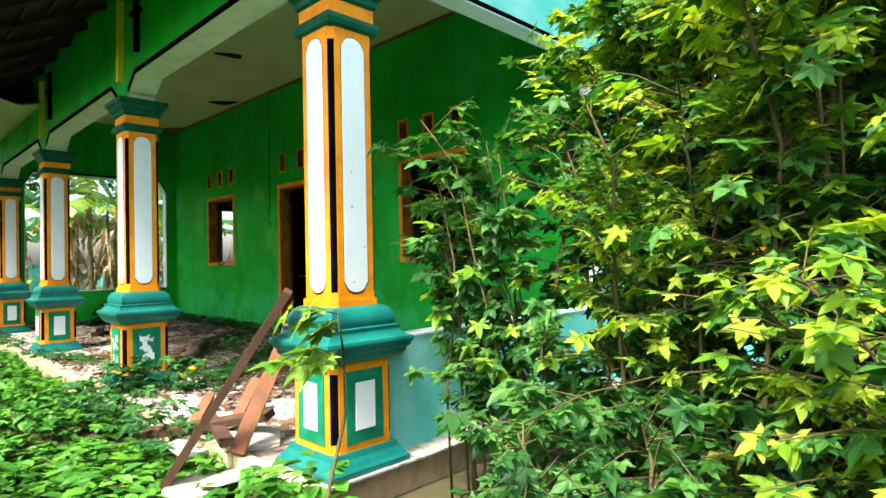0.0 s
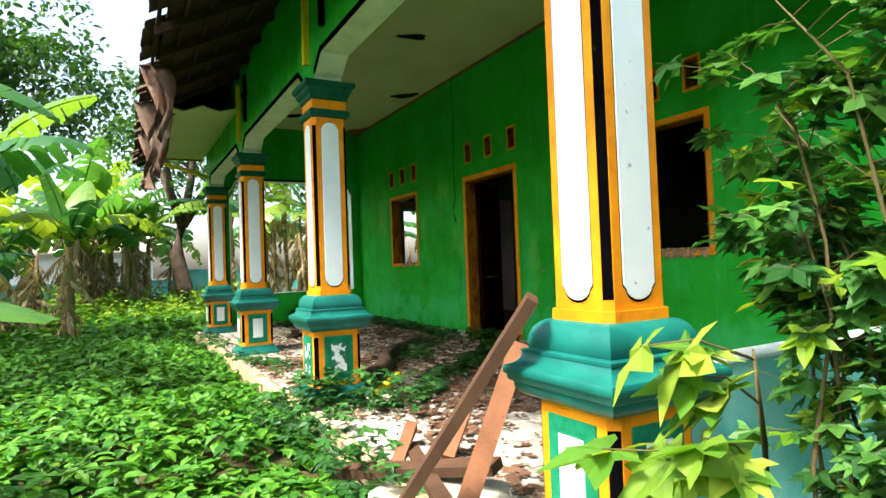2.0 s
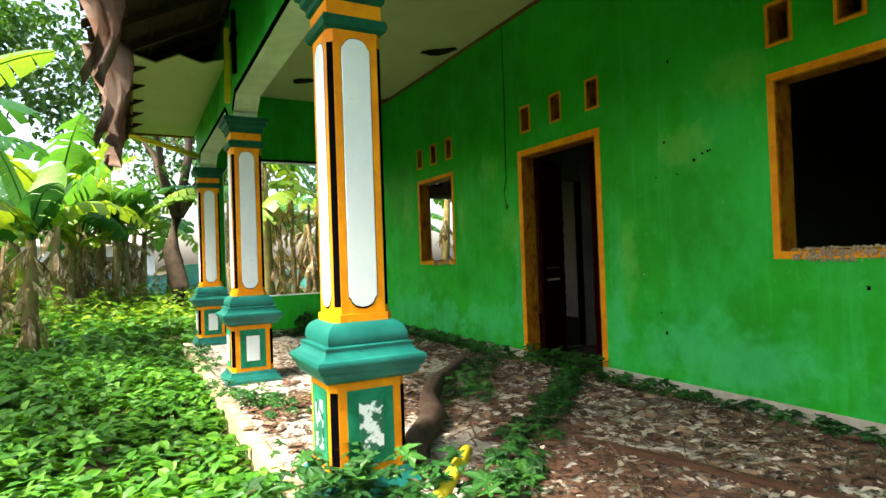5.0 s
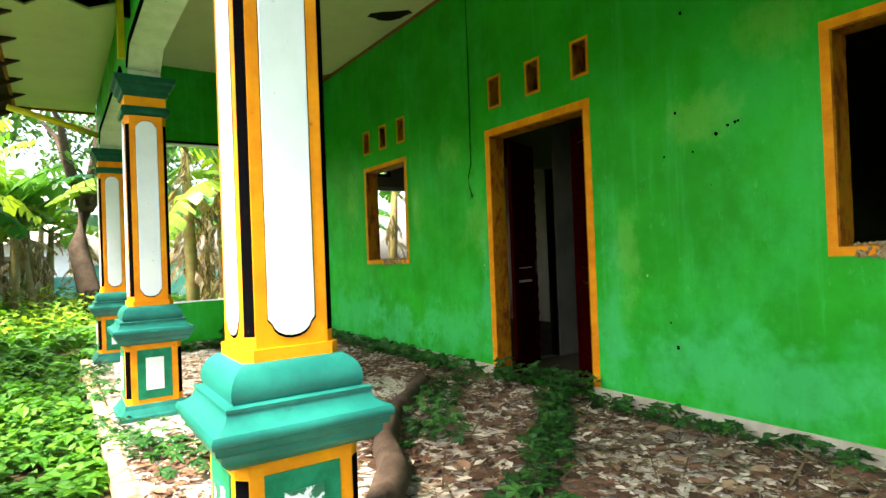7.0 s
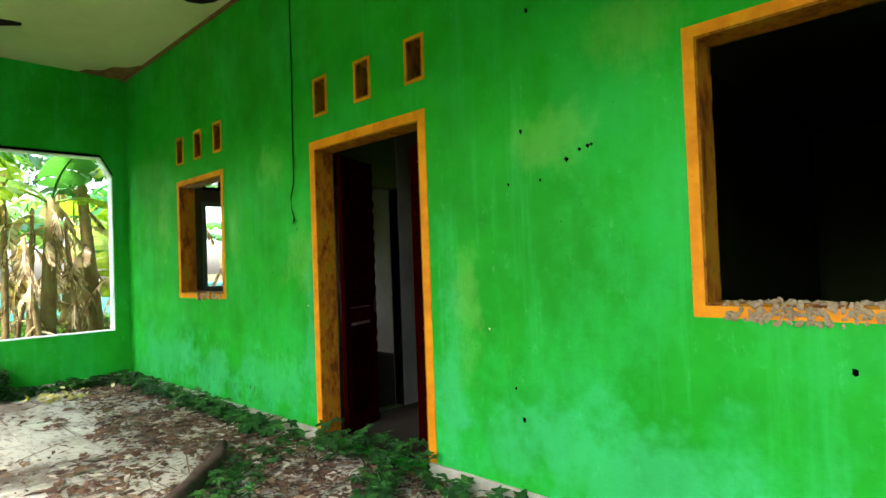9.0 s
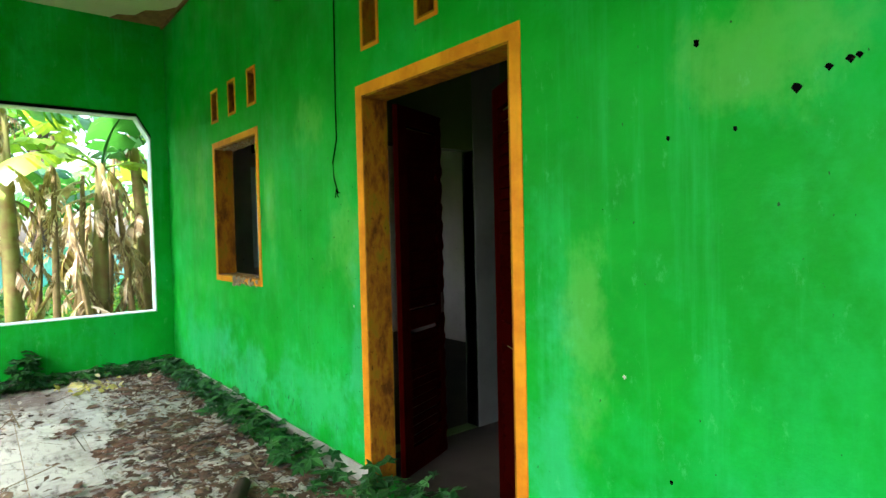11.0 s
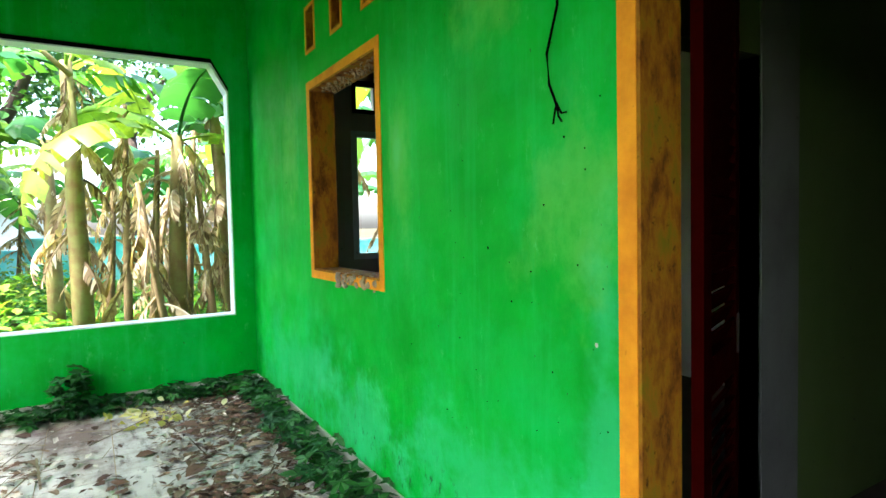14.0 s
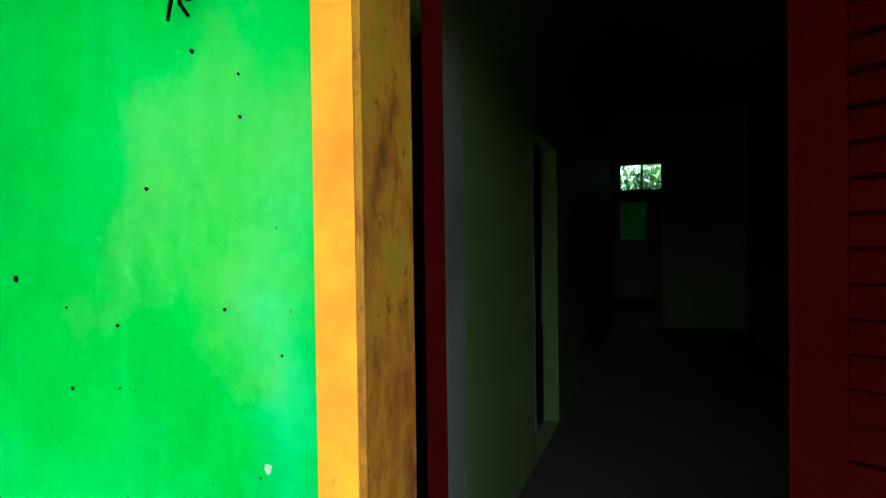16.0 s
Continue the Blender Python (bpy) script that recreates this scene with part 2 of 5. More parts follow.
# ---- the house: plan in metres ----
FLOOR, CEIL, WALL, THICK = 0.19, 4.22, 5.0, 0.17
WEST, EAST = -12.95, -2.60
LINTEL = 3.12
COLUMN_X, COLUMN_Y = (-2.70, -6.07, -9.42, -12.80), 2.05
WINDOW_A = (-11.23, -10.18, 1.36, 2.57)
DOOR = (-8.505, -7.28, FLOOR, 2.55)
WINDOW_B = (-5.48, -4.40, 1.36, 2.57)
VENT_W, VENT_Z = 0.15, (2.83, 3.10)
VENTS = [-11.18, -10.71, -10.24, -8.40, -7.86, -7.30, -5.43, -4.97, -4.51]
WINDOW_C = (-1.75, -0.75, 1.36, 2.57)

holes = [WINDOW_A, DOOR, WINDOW_B, WINDOW_C] + [(x - VENT_W / 2, x + VENT_W / 2, *VENT_Z) for x in VENTS]
bm = bmesh.new()
holed_wall(bm, -13.10, EAST, 0.0, 4.6, WALL, WALL + THICK, holes[:3] + holes[4:])
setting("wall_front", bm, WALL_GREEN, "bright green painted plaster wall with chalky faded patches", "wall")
bm = bmesh.new()
holed_wall(bm, EAST, 7.0, 0.0, 4.6, WALL + 0.02, WALL + THICK, [WINDOW_C])
setting("wall_front_east", bm, WALL_TEAL, "pale teal painted plaster house wall", "wall")

# end walls of the porch, each with a big opening with cut corners
def end_wall(name, x_in, x_out, mats, label, y0=2.30):
    bm = bmesh.new()
    y1, z0, z1, cy, cz = 4.82, 0.86, 3.13, 0.14, 0.24
    holed_wall(bm, 2.19, WALL, 0.0, CEIL, min(x_in, x_out), max(x_in, x_out), [(y0, y1, z0, z1)], axis="x")
    for ya, s in ((y0, 1), (y1, -1)):
        prism(bm, [(ya, z1), (ya + s * cy, z1), (ya, z1 - cz)], min(x_in, x_out), max(x_in, x_out), "x")
    wall = setting(name, bm, mats, label, "wall")
    # white edge trim round the opening, on the reveal
    bm = bmesh.new()
    t, e = 0.012, 0.006
    a, b = min(x_in, x_out) - e, max(x_in, x_out) + e
    prof = [(y0, z0), (y1, z0), (y1, z1 - cz), (y1 - cy, z1), (y0 + cy, z1), (y0, z1 - cz)]
    cyc, czc = (y0 + y1) / 2, (z0 + z1) / 2
    inner = [(y + math.copysign(t, cyc - y), z + math.copysign(t, czc - z)) for y, z in prof]
    n = len(prof)
    for i in range(n):
        j = (i + 1) % n
        prism(bm, [prof[i], prof[j], inner[j], inner[i]], a, b, "x")
    trim = part("opening_trim", bm, WHITE, wall, "white painted edge round the opening")
    # dark line over the top edge
    bm = bmesh.new()
    for i, j in ((2, 3), (3, 4), (4, 5)):
        (ya, za), (yb, zb) = prof[i], prof[j]
        prism(bm, [(ya, za), (yb, zb), (yb, zb + 0.035), (ya, za + 0.035)], max(x_in, x_out) + 0.001, max(x_in, x_out) + 0.012, "x")
    part("edge_line", bm, BLACK, wall, "dark green painted line")
    return wall

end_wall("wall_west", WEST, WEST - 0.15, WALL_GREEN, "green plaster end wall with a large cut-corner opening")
end_wall("wall_east", EAST - 0.15, EAST, [WALL_TEAL], "pale teal porch end wall with a large cut-corner opening", 2.20)

# ceiling
bm = bmesh.new()
box(bm, WEST - 0.15, EAST, COLUMN_Y + 0.12, WALL, CEIL, CEIL + 0.03)
setting("ceiling", bm, CREAM, "cream painted porch ceiling boards with holes", "ceiling")

# porch slab and the ground
bm = bmesh.new()
box(bm, -13.12, -2.45, 1.70, WALL + 0.001, -0.2, FLOOR - 0.008)
setting("porch_floor", bm, CEMENT, "raised porch slab with dirty pale tiles", "floor")
bm = bmesh.new()
bmesh.ops.create_grid(bm, x_segments=4, y_segments=4, size=300)
GROUND = painted((0.07, 0.055, 0.03), (0.05, 0.06, 0.02), (0.02, 0.02, 0.01), 0.5, 1.2, streak=False, rough=0.95)
setting("ground", bm, GROUND, "damp dark earth under the weeds", "ground")

bm = bmesh.new()
for k in range(26):
    box(bm, -13.1 + k * 0.41, -13.1 + k * 0.41 + 0.402, 1.655, 1.735, -0.1, FLOOR + 0.004 + 0.004 * math.sin(k * 2.7))
setting("porch_edge", bevelled(bm, 0.006), painted((0.52, 0.44, 0.26), (0.34, 0.29, 0.17), (0.1, 0.09, 0.05), 0.5, 5, rough=0.9, bump_strength=0.6), "worn yellowish cement edge of the porch", "edge")

# beam over the columns: cut corners over each bay, white underside
def front_beam():
    bm = bmesh.new()
    y0, y1, cap, half = COLUMN_Y - 0.12, COLUMN_Y + 0.12, 2.93, 0.15
    pts = [(-13.10, 4.6), (-13.10, cap)]
    xs = sorted(COLUMN_X)
    for k, x in enumerate(xs):
        if k:
            pts += [(x - half - 0.20, LINTEL), (x - half - 0.02, LINTEL - 0.13), (x - half, LINTEL - 0.13), (x - half, cap)]
        if k < 3:
            pts += [(x + half, cap), (x + half, LINTEL - 0.13), (x + half + 0.02, LINTEL - 0.13), (x + half + 0.20, LINTEL)]
    pts += [(EAST, cap), (EAST, 4.6)]
    prism(bm, pts, y0, y1, "y")
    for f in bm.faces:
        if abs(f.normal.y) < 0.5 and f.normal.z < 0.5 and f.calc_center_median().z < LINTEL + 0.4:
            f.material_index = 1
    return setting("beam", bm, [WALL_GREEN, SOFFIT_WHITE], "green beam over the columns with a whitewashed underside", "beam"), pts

beam, beam_profile = front_beam()

# ---- columns ----
def panel_outline(w, z0, z1, r):
    """A tall panel with shouldered round ends."""
    pts = []
    for cz, s in ((z1 - r, 1), (z0 + r, -1)):
        pts.append((w / 2 * s, cz - s * 0.012))
        for k in range(9):
            a = math.pi * k / 8
            pts.append((w * 0.41 * math.cos(a) * s, cz + s * (r * math.sin(a) + (0.004 if k in (0, 8) else 0))))
        pts.append((-w / 2 * s, cz - s * 0.012))
    return pts


def column():
    col = thing("porch_column", (0, 0, 0), "orange porch column with white panels and teal mouldings", "column", "columns along the porch")
    bm = bmesh.new()
    loft(bm, [(0.27, 0), (0.27, 0.03), (0.255, 0.045), (0.245, 0.06), (0.225, 0.085), (0.215, 0.115), (0.2, 0.118)])
    part("base", bm, TEAL, col, "teal flared foot")
    # pedestal with cut corners
    c, h = 0.035, 0.205
    def octagon(h, c):
        return [(-h + c, -h), (h - c, -h), (h, -h + c), (h, h - c), (h - c, h), (-h + c, h), (-h, h - c), (-h, -h + c)]
    bm = bmesh.new()
    prism(bm, octagon(h, c), 0.115, 0.60, "z")
    pedestal = part("pedestal", bm, ORANGE, col, "orange pedestal")
    bm = bmesh.new()
    profile = [[(0.205, 0.59), (0.235, 0.595), (0.25, 0.61)], [(0.25, 0.61), (0.262, 0.625), (0.264, 0.645)], [(0.264, 0.645), (0.28, 0.655), (0.284, 0.675)], [(0.284, 0.675), (0.293, 0.68), (0.294, 0.70), (0.288, 0.712)],
               [(0.288, 0.712), (0.268, 0.717), (0.252, 0.728), (0.241, 0.744), (0.236, 0.762)], [(0.236, 0.762), (0.240, 0.762)], [(0.240, 0.762), (0.241, 0.774)], [(0.241, 0.774), (0.212, 0.779)], [(0.212, 0.779), (0.218, 0.792), (0.219, 0.812), (0.215, 0.835), (0.203, 0.86), (0.186, 0.878), (0.166, 0.89)], [(0.166, 0.89), (0.14, 0.892)]]
    for seg in profile:
        for k4 in range(4):
            turn = Matrix.Rotation(k4 * math.pi / 2, 3, "Z")
            rows = [[bm.verts.new(turn @ Vector((-w, -w, z))), bm.verts.new(turn @ Vector((w, -w, z)))] for w, z in seg]
            for a, b in zip(rows, rows[1:]):
                bm.faces.new([a[0], a[1], b[1], b[0]]).smooth = True
    part("moulding", bm, TEAL, col, "glossy teal stepped moulding")
    s, k = 0.151, 0.03
    bm = bmesh.new()
    prism(bm, octagon(s + 0.012, k), 0.885, 0.93, "z")
    prism(bm, octagon(s, k), 0.925, 2.44, "z")
    shaft = part("shaft", bm, ORANGE, col, "orange shaft")
    bm = bmesh.new()
    loft(bm, [(0.15, 2.43), (0.172, 2.445), (0.18, 2.47), (0.172, 2.50), (0.15, 2.51)])
    part("ring", bm, CAPITAL, col, "dark green ring")
    bm = bmesh.new()
    loft(bm, [(0.152, 2.505), (0.152, 2.60)])
    part("neck", bm, ORANGE, col)
    bm = bmesh.new()
    loft(bm, [(0.155, 2.585), (0.17, 2.60), (0.172, 2.63), (0.195, 2.655), (0.2, 2.685), (0.222, 2.70), (0.222, 2.74), (0.16, 2.745)])
    part("capital", bm, CAPITAL, col, "dark green stepped capital")
    # a tall white panel, a teal pedestal panel with a white tile, and black corner strips on each side
    bm = bmesh.new()
    prism(bm, panel_outline(0.158, 0.965, 2.39, 0.045), -s - 0.005, -s + 0.01, "y")
    white = finish("panel", bevelled(bm, 0.003), WHITE)
    bm = bmesh.new()
    prism(bm, panel_outline(0.163, 0.956, 2.394, 0.048), -s - 0.002, -s + 0.01, "y")
    edge = finish("panel_edge", bm, BLACK)
    bm = bmesh.new()
    box(bm, -0.125, 0.125, -h - 0.006, -h + 0.01, 0.155, 0.545)
    teal = finish("pedestal_panel", bevelled(bm, 0.004), DARK_TEAL)
    bm = bmesh.new()
    box(bm, -0.065, 0.065, -h - 0.011, -h + 0.01, 0.225, 0.48)
    tile = finish("pedestal_tile", bevelled(bm, 0.002), WHITE)
    bm = bmesh.new()
    q = s - k / 2
    prism(bm, [(q - 0.019, -q - 0.011), (q + 0.011, -q + 0.019), (q + 0.014, -q + 0.016), (q + 0.016, -q - 0.016), (q - 0.016, -q - 0.014)][:2] + [(q + 0.014, -q + 0.012), (q - 0.012, -q - 0.014)], 0.97, 2.36, "z")
    strip = finish("corner_strip", bm, BLACK)
    bm = bmesh.new()
    q = h - c / 2
    prism(bm, [(q - 0.018, -q - 0.014), (q + 0.014, -q + 0.018), (q + 0.017, -q + 0.014), (q - 0.014, -q - 0.017)], 0.17, 0.54, "z")
    low = finish("pedestal_strip", bm, BLACK)
    for k4 in range(4):
        for nm, me in (("panel", white), ("panel_edge", edge), ("pedestal_panel", teal), ("pedestal_tile", tile), ("corner_strip", strip), ("pedestal_strip", low)):
            ob = new(nm, me)
            ob.parent = pedestal if nm.startswith("pedestal") else shaft
            ob.matrix_basis = pose(0, 0, 0, 0, 0, 90 * k4)
    return col


first = column()
first.matrix_basis = pose(COLUMN_X[0], COLUMN_Y, FLOOR)
for x in COLUMN_X[1:]:
    copy_thing(first, pose(x, COLUMN_Y, FLOOR))


def flaked(nt, b):
    """White paint that has come off in patches over green."""
    c = mix(nt, ramp(nt, noise_tex(nt, coords(nt), 13, 5, 0.6), [(0.47, grey(0)), (0.51, grey(1))]), (0.76, 0.82, 0.82), (0.01, 0.12, 0.07))
    nt.links.new(c, b.inputs["Base Color"])


FLAKED = material("flaked_white", flaked, 0.5)
for ob in bpy.data.objects["porch_column.001"].children_recursive:
    if ob.name.startswith("pedestal_tile"):
        ob.data = ob.data.copy()
        ob.data.materials[0] = FLAKED


# ---- frames of the openings ----
def opening_frame(name, hole, label, category, depth=THICK, strip=0.052, bottom=True):
    x0, x1, z0, z1 = hole
    fr = thing(name, ((x0 + x1) / 2, WALL, z0), label, category, kind="structure")
    inv = Matrix.Translation(-fr.location)
    def add(nm, bm, mat, lb=""):
        bm.transform(inv)
        part(nm, bm, mat, fr, lb)
    bm = bmesh.new()
    a, b = WALL - 0.005, WALL + 0.004
    box(bm, x0 - strip, x0, a, b, z0 - (strip if bottom else 0), z1 + strip)
    box(bm, x1, x1 + strip, a, b, z0 - (strip if bottom else 0), z1 + strip)
    box(bm, x0, x1, a, b, z1, z1 + strip)
    if bottom:
        box(bm, x0, x1, a, b, z0 - strip, z0)
    add("painted_band", bm, ORANGE, "orange painted band on the plaster")
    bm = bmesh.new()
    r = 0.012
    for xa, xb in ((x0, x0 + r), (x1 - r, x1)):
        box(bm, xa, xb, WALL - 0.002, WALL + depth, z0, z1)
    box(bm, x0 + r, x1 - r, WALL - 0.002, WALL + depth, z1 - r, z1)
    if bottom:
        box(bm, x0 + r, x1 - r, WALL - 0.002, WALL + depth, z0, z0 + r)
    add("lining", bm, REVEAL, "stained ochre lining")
    return fr


opening_frame("window_1", WINDOW_A, "empty window opening with an orange painted surround", "window")
opening_frame("window_2", WINDOW_B, "empty window opening with an orange surround and broken sill", "window")
opening_frame("window_3", WINDOW_C, "window opening with an orange surround", "window")
opening_frame("door_1", DOOR, "doorway with an orange painted surround", "door", strip=0.066, bottom=False)
for n_vent, x in enumerate(VENTS):
    opening_frame("vent_%d" % (n_vent + 1), (x - VENT_W / 2, x + VENT_W / 2, *VENT_Z), "small ventilation slot with an orange edge above the opening", "vent", strip=0.022)

# ---- rooms behind the front wall ----
def slab(name, x0, x1, y0, y1, z0, z1, mat, label, category):
    bm = bmesh.new()
    box(bm, x0, x1, y0, y1, z0, z1)
    return setting(name, bm, mat, label, category)


BACK = 14.0
ROOM = painted((0.46, 0.40, 0.36), (0.38, 0.33, 0.29), (0.12, 0.1, 0.08), 0.3, 2)
# floor colour lowered as well, for the shade of the rooms
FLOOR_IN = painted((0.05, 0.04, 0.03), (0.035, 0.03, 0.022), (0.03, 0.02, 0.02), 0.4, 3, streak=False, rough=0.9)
slab("floor_inside", -13.1, 7.0, WALL, BACK + 4, -0.2, FLOOR - 0.003, FLOOR_IN, "dirty floor inside the house, its colour darkened for indoor shade", "floor")
slab("ceiling_inside", -13.1, 7.0, WALL + 0.02, BACK + 4, 3.6, 3.68, INNER_SHADED, "grey ceiling inside the house", "ceiling")
bm = bmesh.new()
holed_wall(bm, WALL + THICK, BACK + 4, 0, 4.6, WEST - 0.15, WEST, [(6.05, 6.80, 1.36, 2.57), (6.05, 6.30, 2.83, 3.10)], axis="x")
room_wall = setting("wall_west_inside", bm, ROOM, "pale plaster wall with an empty window", "wall")
for nm, ya, yb, za, zb, w, mat, lb in (("window_frame", 6.05, 6.80, 1.36, 2.57, 0.05, WHITE, "white painted window frame"), ("vent_frame", 6.05, 6.30, 2.83, 3.10, 0.03, BLACK, "black vent frame")):
    bm = bmesh.new()
    for a, b, c, d in ((ya - w, ya + 0.012, za - w, zb + w), (yb - 0.012, yb + w, za - w, zb + w), (ya + 0.012, yb - 0.012, zb - 0.012, zb + w), (ya + 0.012, yb - 0.012, za - w, za + 0.012)):
        box(bm, WEST - 0.06, WEST + 0.012, a, b, c, d)
    part(nm, bm, mat, room_wall, lb)
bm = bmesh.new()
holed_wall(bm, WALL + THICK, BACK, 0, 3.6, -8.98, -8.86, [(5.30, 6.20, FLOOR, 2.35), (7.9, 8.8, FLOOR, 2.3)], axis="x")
hall_wall = setting("wall_hall_west", bm, INNER_SHADED, "dim olive green plaster wall of the hall", "wall")
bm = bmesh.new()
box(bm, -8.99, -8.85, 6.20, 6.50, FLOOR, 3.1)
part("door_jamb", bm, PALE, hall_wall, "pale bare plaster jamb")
slab("wall_hall_east", -6.9, -6.78, WALL + THICK, BACK, 0, 3.6, INNER_SHADED, "dim olive green plaster wall of the hall", "wall")
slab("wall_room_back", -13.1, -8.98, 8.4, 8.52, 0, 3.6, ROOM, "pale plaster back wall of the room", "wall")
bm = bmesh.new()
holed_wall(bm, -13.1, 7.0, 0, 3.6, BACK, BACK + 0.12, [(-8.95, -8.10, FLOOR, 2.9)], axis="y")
setting("wall_hall_back", bm, INNER_SHADED, "dim plaster wall at the end of the hall", "wall")
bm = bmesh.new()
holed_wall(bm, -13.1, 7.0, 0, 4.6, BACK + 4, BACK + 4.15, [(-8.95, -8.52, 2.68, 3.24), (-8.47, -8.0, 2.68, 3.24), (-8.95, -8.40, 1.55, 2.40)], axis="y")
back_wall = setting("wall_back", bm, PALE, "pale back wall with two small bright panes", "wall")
slab("wall_east_end", 6.9, 7.05, WALL, BACK + 4, 0, 4.6, WALL_TEAL, "pale teal house end wall", "wall")

# ---- leaves ----
def leaf_material(name, low, mid, high, rough=0.45, glow=0.35, single=False):
    def build(nt, b):
        isl = nt.nodes.new("ShaderNodeObjectInfo").outputs["Random"] if single else nt.nodes.new("ShaderNodeNewGeometry").outputs["Random Per Island"]
        c = ramp(nt, isl, [(0.0, low), (0.5, mid), (1.0, high)])
        n = noise_tex(nt, coords(nt), 14, 3)
        c = mix(nt, ramp(nt, n, [(0.35, grey(0.0)), (0.75, grey(0.55))]), c, low)
        nt.links.new(c, b.inputs["Base Color"])
        b.inputs["Specular IOR Level"].default_value = 0.35
        tr = nt.nodes.new("ShaderNodeBsdfTranslucent")
        c2 = mix(nt, 1.0, c, (1.0, 0.95, 0.35), "MULTIPLY")
        nt.links.new(c2, tr.inputs[0])
        ms = nt.nodes.new("ShaderNodeMixShader")
        ms.inputs[0].default_value = glow
        nt.links.new(b.outputs[0], ms.inputs[1])
        nt.links.new(tr.outputs[0], ms.inputs[2])
        nt.links.new(ms.outputs[0], nt.nodes["Material Output"].inputs[0])
        bump(nt, b, noise_tex(nt, coords(nt), 90, 2), 0.25, 0.004)
    return material(name, build, rough)


WEED = leaf_material("weed_leaf", (0.025, 0.12, 0.012), (0.06, 0.24, 0.02), (0.14, 0.36, 0.03))
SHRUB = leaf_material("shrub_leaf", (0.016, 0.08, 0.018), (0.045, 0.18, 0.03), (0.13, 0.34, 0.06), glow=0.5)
# lighter yellow copy of the shrub leaf: sunlight on the tops, put into colour
LIT_LEAF = leaf_material("lit_leaf", (0.12, 0.30, 0.02), (0.34, 0.54, 0.04), (0.62, 0.70, 0.07), glow=0.6)
VINE = leaf_material("vine_leaf", (0.012, 0.06, 0.015), (0.025, 0.12, 0.022), (0.05, 0.19, 0.03))
BANANA = leaf_material("banana_leaf", (0.03, 0.15, 0.055), (0.10, 0.29, 0.05), (0.36, 0.50, 0.05), rough=0.35, glow=0.55, single=True)
UNDER = leaf_material("undergrowth_leaf", (0.05, 0.18, 0.02), (0.15, 0.33, 0.03), (0.42, 0.52, 0.07), glow=0.5)
DRY = leaf_material("dry_leaf", (0.10, 0.06, 0.03), (0.44, 0.33, 0.20), (0.80, 0.72, 0.58), rough=0.8, glow=0.5)
LITTER = leaf_material("litter", (0.04, 0.02, 0.012), (0.13, 0.07, 0.04), (0.32, 0.22, 0.14), rough=0.9, glow=0.05)
STRAW = leaf_material("straw", (0.05, 0.03, 0.015), (0.12, 0.08, 0.045), (0.30, 0.24, 0.15), rough=0.9, glow=0.05)
CROWN = leaf_material("crown_leaf", (0.02, 0.075, 0.02), (0.045, 0.14, 0.03), (0.10, 0.24, 0.05), glow=0.3)
STEM = painted((0.10, 0.085, 0.035), (0.06, 0.045, 0.02), (0.03, 0.02, 0.01), 0.4, 8, rough=0.8)
PSEUDO = painted((0.20, 0.19, 0.07), (0.16, 0.09, 0.045), (0.06, 0.04, 0.02), 0.8, 6, rough=0.6)
BARK = painted((0.085, 0.062, 0.046), (0.045, 0.032, 0.024), (0.03, 0.022, 0.015), 0.6, 7, rough=0.9, bump_strength=1.0)


def ovate():
    """A small folded oval leaf, one long, from its stalk along +y."""
    v = [(0, 0, 0), (-0.27, 0.28, 0.07), (0, 0.35, 0.0), (0.27, 0.28, 0.07), (-0.25, 0.62, 0.05), (0, 0.66, -0.03), (0.25, 0.62, 0.05), (0, 1.0, -0.12)]
    f = [(0, 2, 1), (0, 3, 2), (1, 2, 5, 4), (2, 3, 6, 5), (4, 5, 7), (5, 6, 7)]
    return np.array(v), f


def lobed(lobes=5, deep=0.45):
    """A hand-shaped leaf with pointed lobes."""
    v = [(0, 0, 0)]
    spread = math.radians(250)
    n = lobes * 2 - 1
    for k in range(n):
        a = -spread / 2 + spread * k / (n - 1)
        lobe = k % 2 == 0
        far = 1 - 0.35 * abs(a) / (spread / 2)
        r = far if lobe else far * deep
        if lobe:
            for da, rr in ((-0.27, 0.66), (0, 1.0), (0.27, 0.66)):
                v.append((math.sin(a + da) * r * rr, math.cos(a + da) * r * rr + 0.08, 0.05 * math.cos(3 * a) - 0.16 * (r * rr) ** 2))
        else:
            v.append((math.sin(a) * r, math.cos(a) * r + 0.08, 0.03))
    f = [(0, k + 1, k) for k in range(1, len(v) - 1)]
    return np.array(v), f


def scraps():
    v = [(-0.5, 0, 0), (-0.1, -0.22, 0.05), (0.5, -0.02, 0.0), (0.1, 0.2, 0.07)]
    return np.array(v), [(0, 1, 2), (0, 2, 3)]


def scattered(name, spots, template, mat):
    """Many leaves as one mesh; a spot is (place, Euler degrees, size)."""
    v0, f0 = template
    n = len(v0)
    verts = np.empty((len(spots) * n, 3))
    for k, (p, e, s) in enumerate(spots):
        m = np.array(Euler([radians(a) for a in e]).to_matrix())
        verts[k * n:(k + 1) * n] = (v0 * s) @ m.T + np.array(p)
    faces = [tuple(i + k * n for i in f) for k in range(len(spots)) for f in f0]
    me = bpy.data.meshes.new(name)
    me.from_pydata(verts.tolist(), [], faces)
    me.materials.append(mat)
    return me


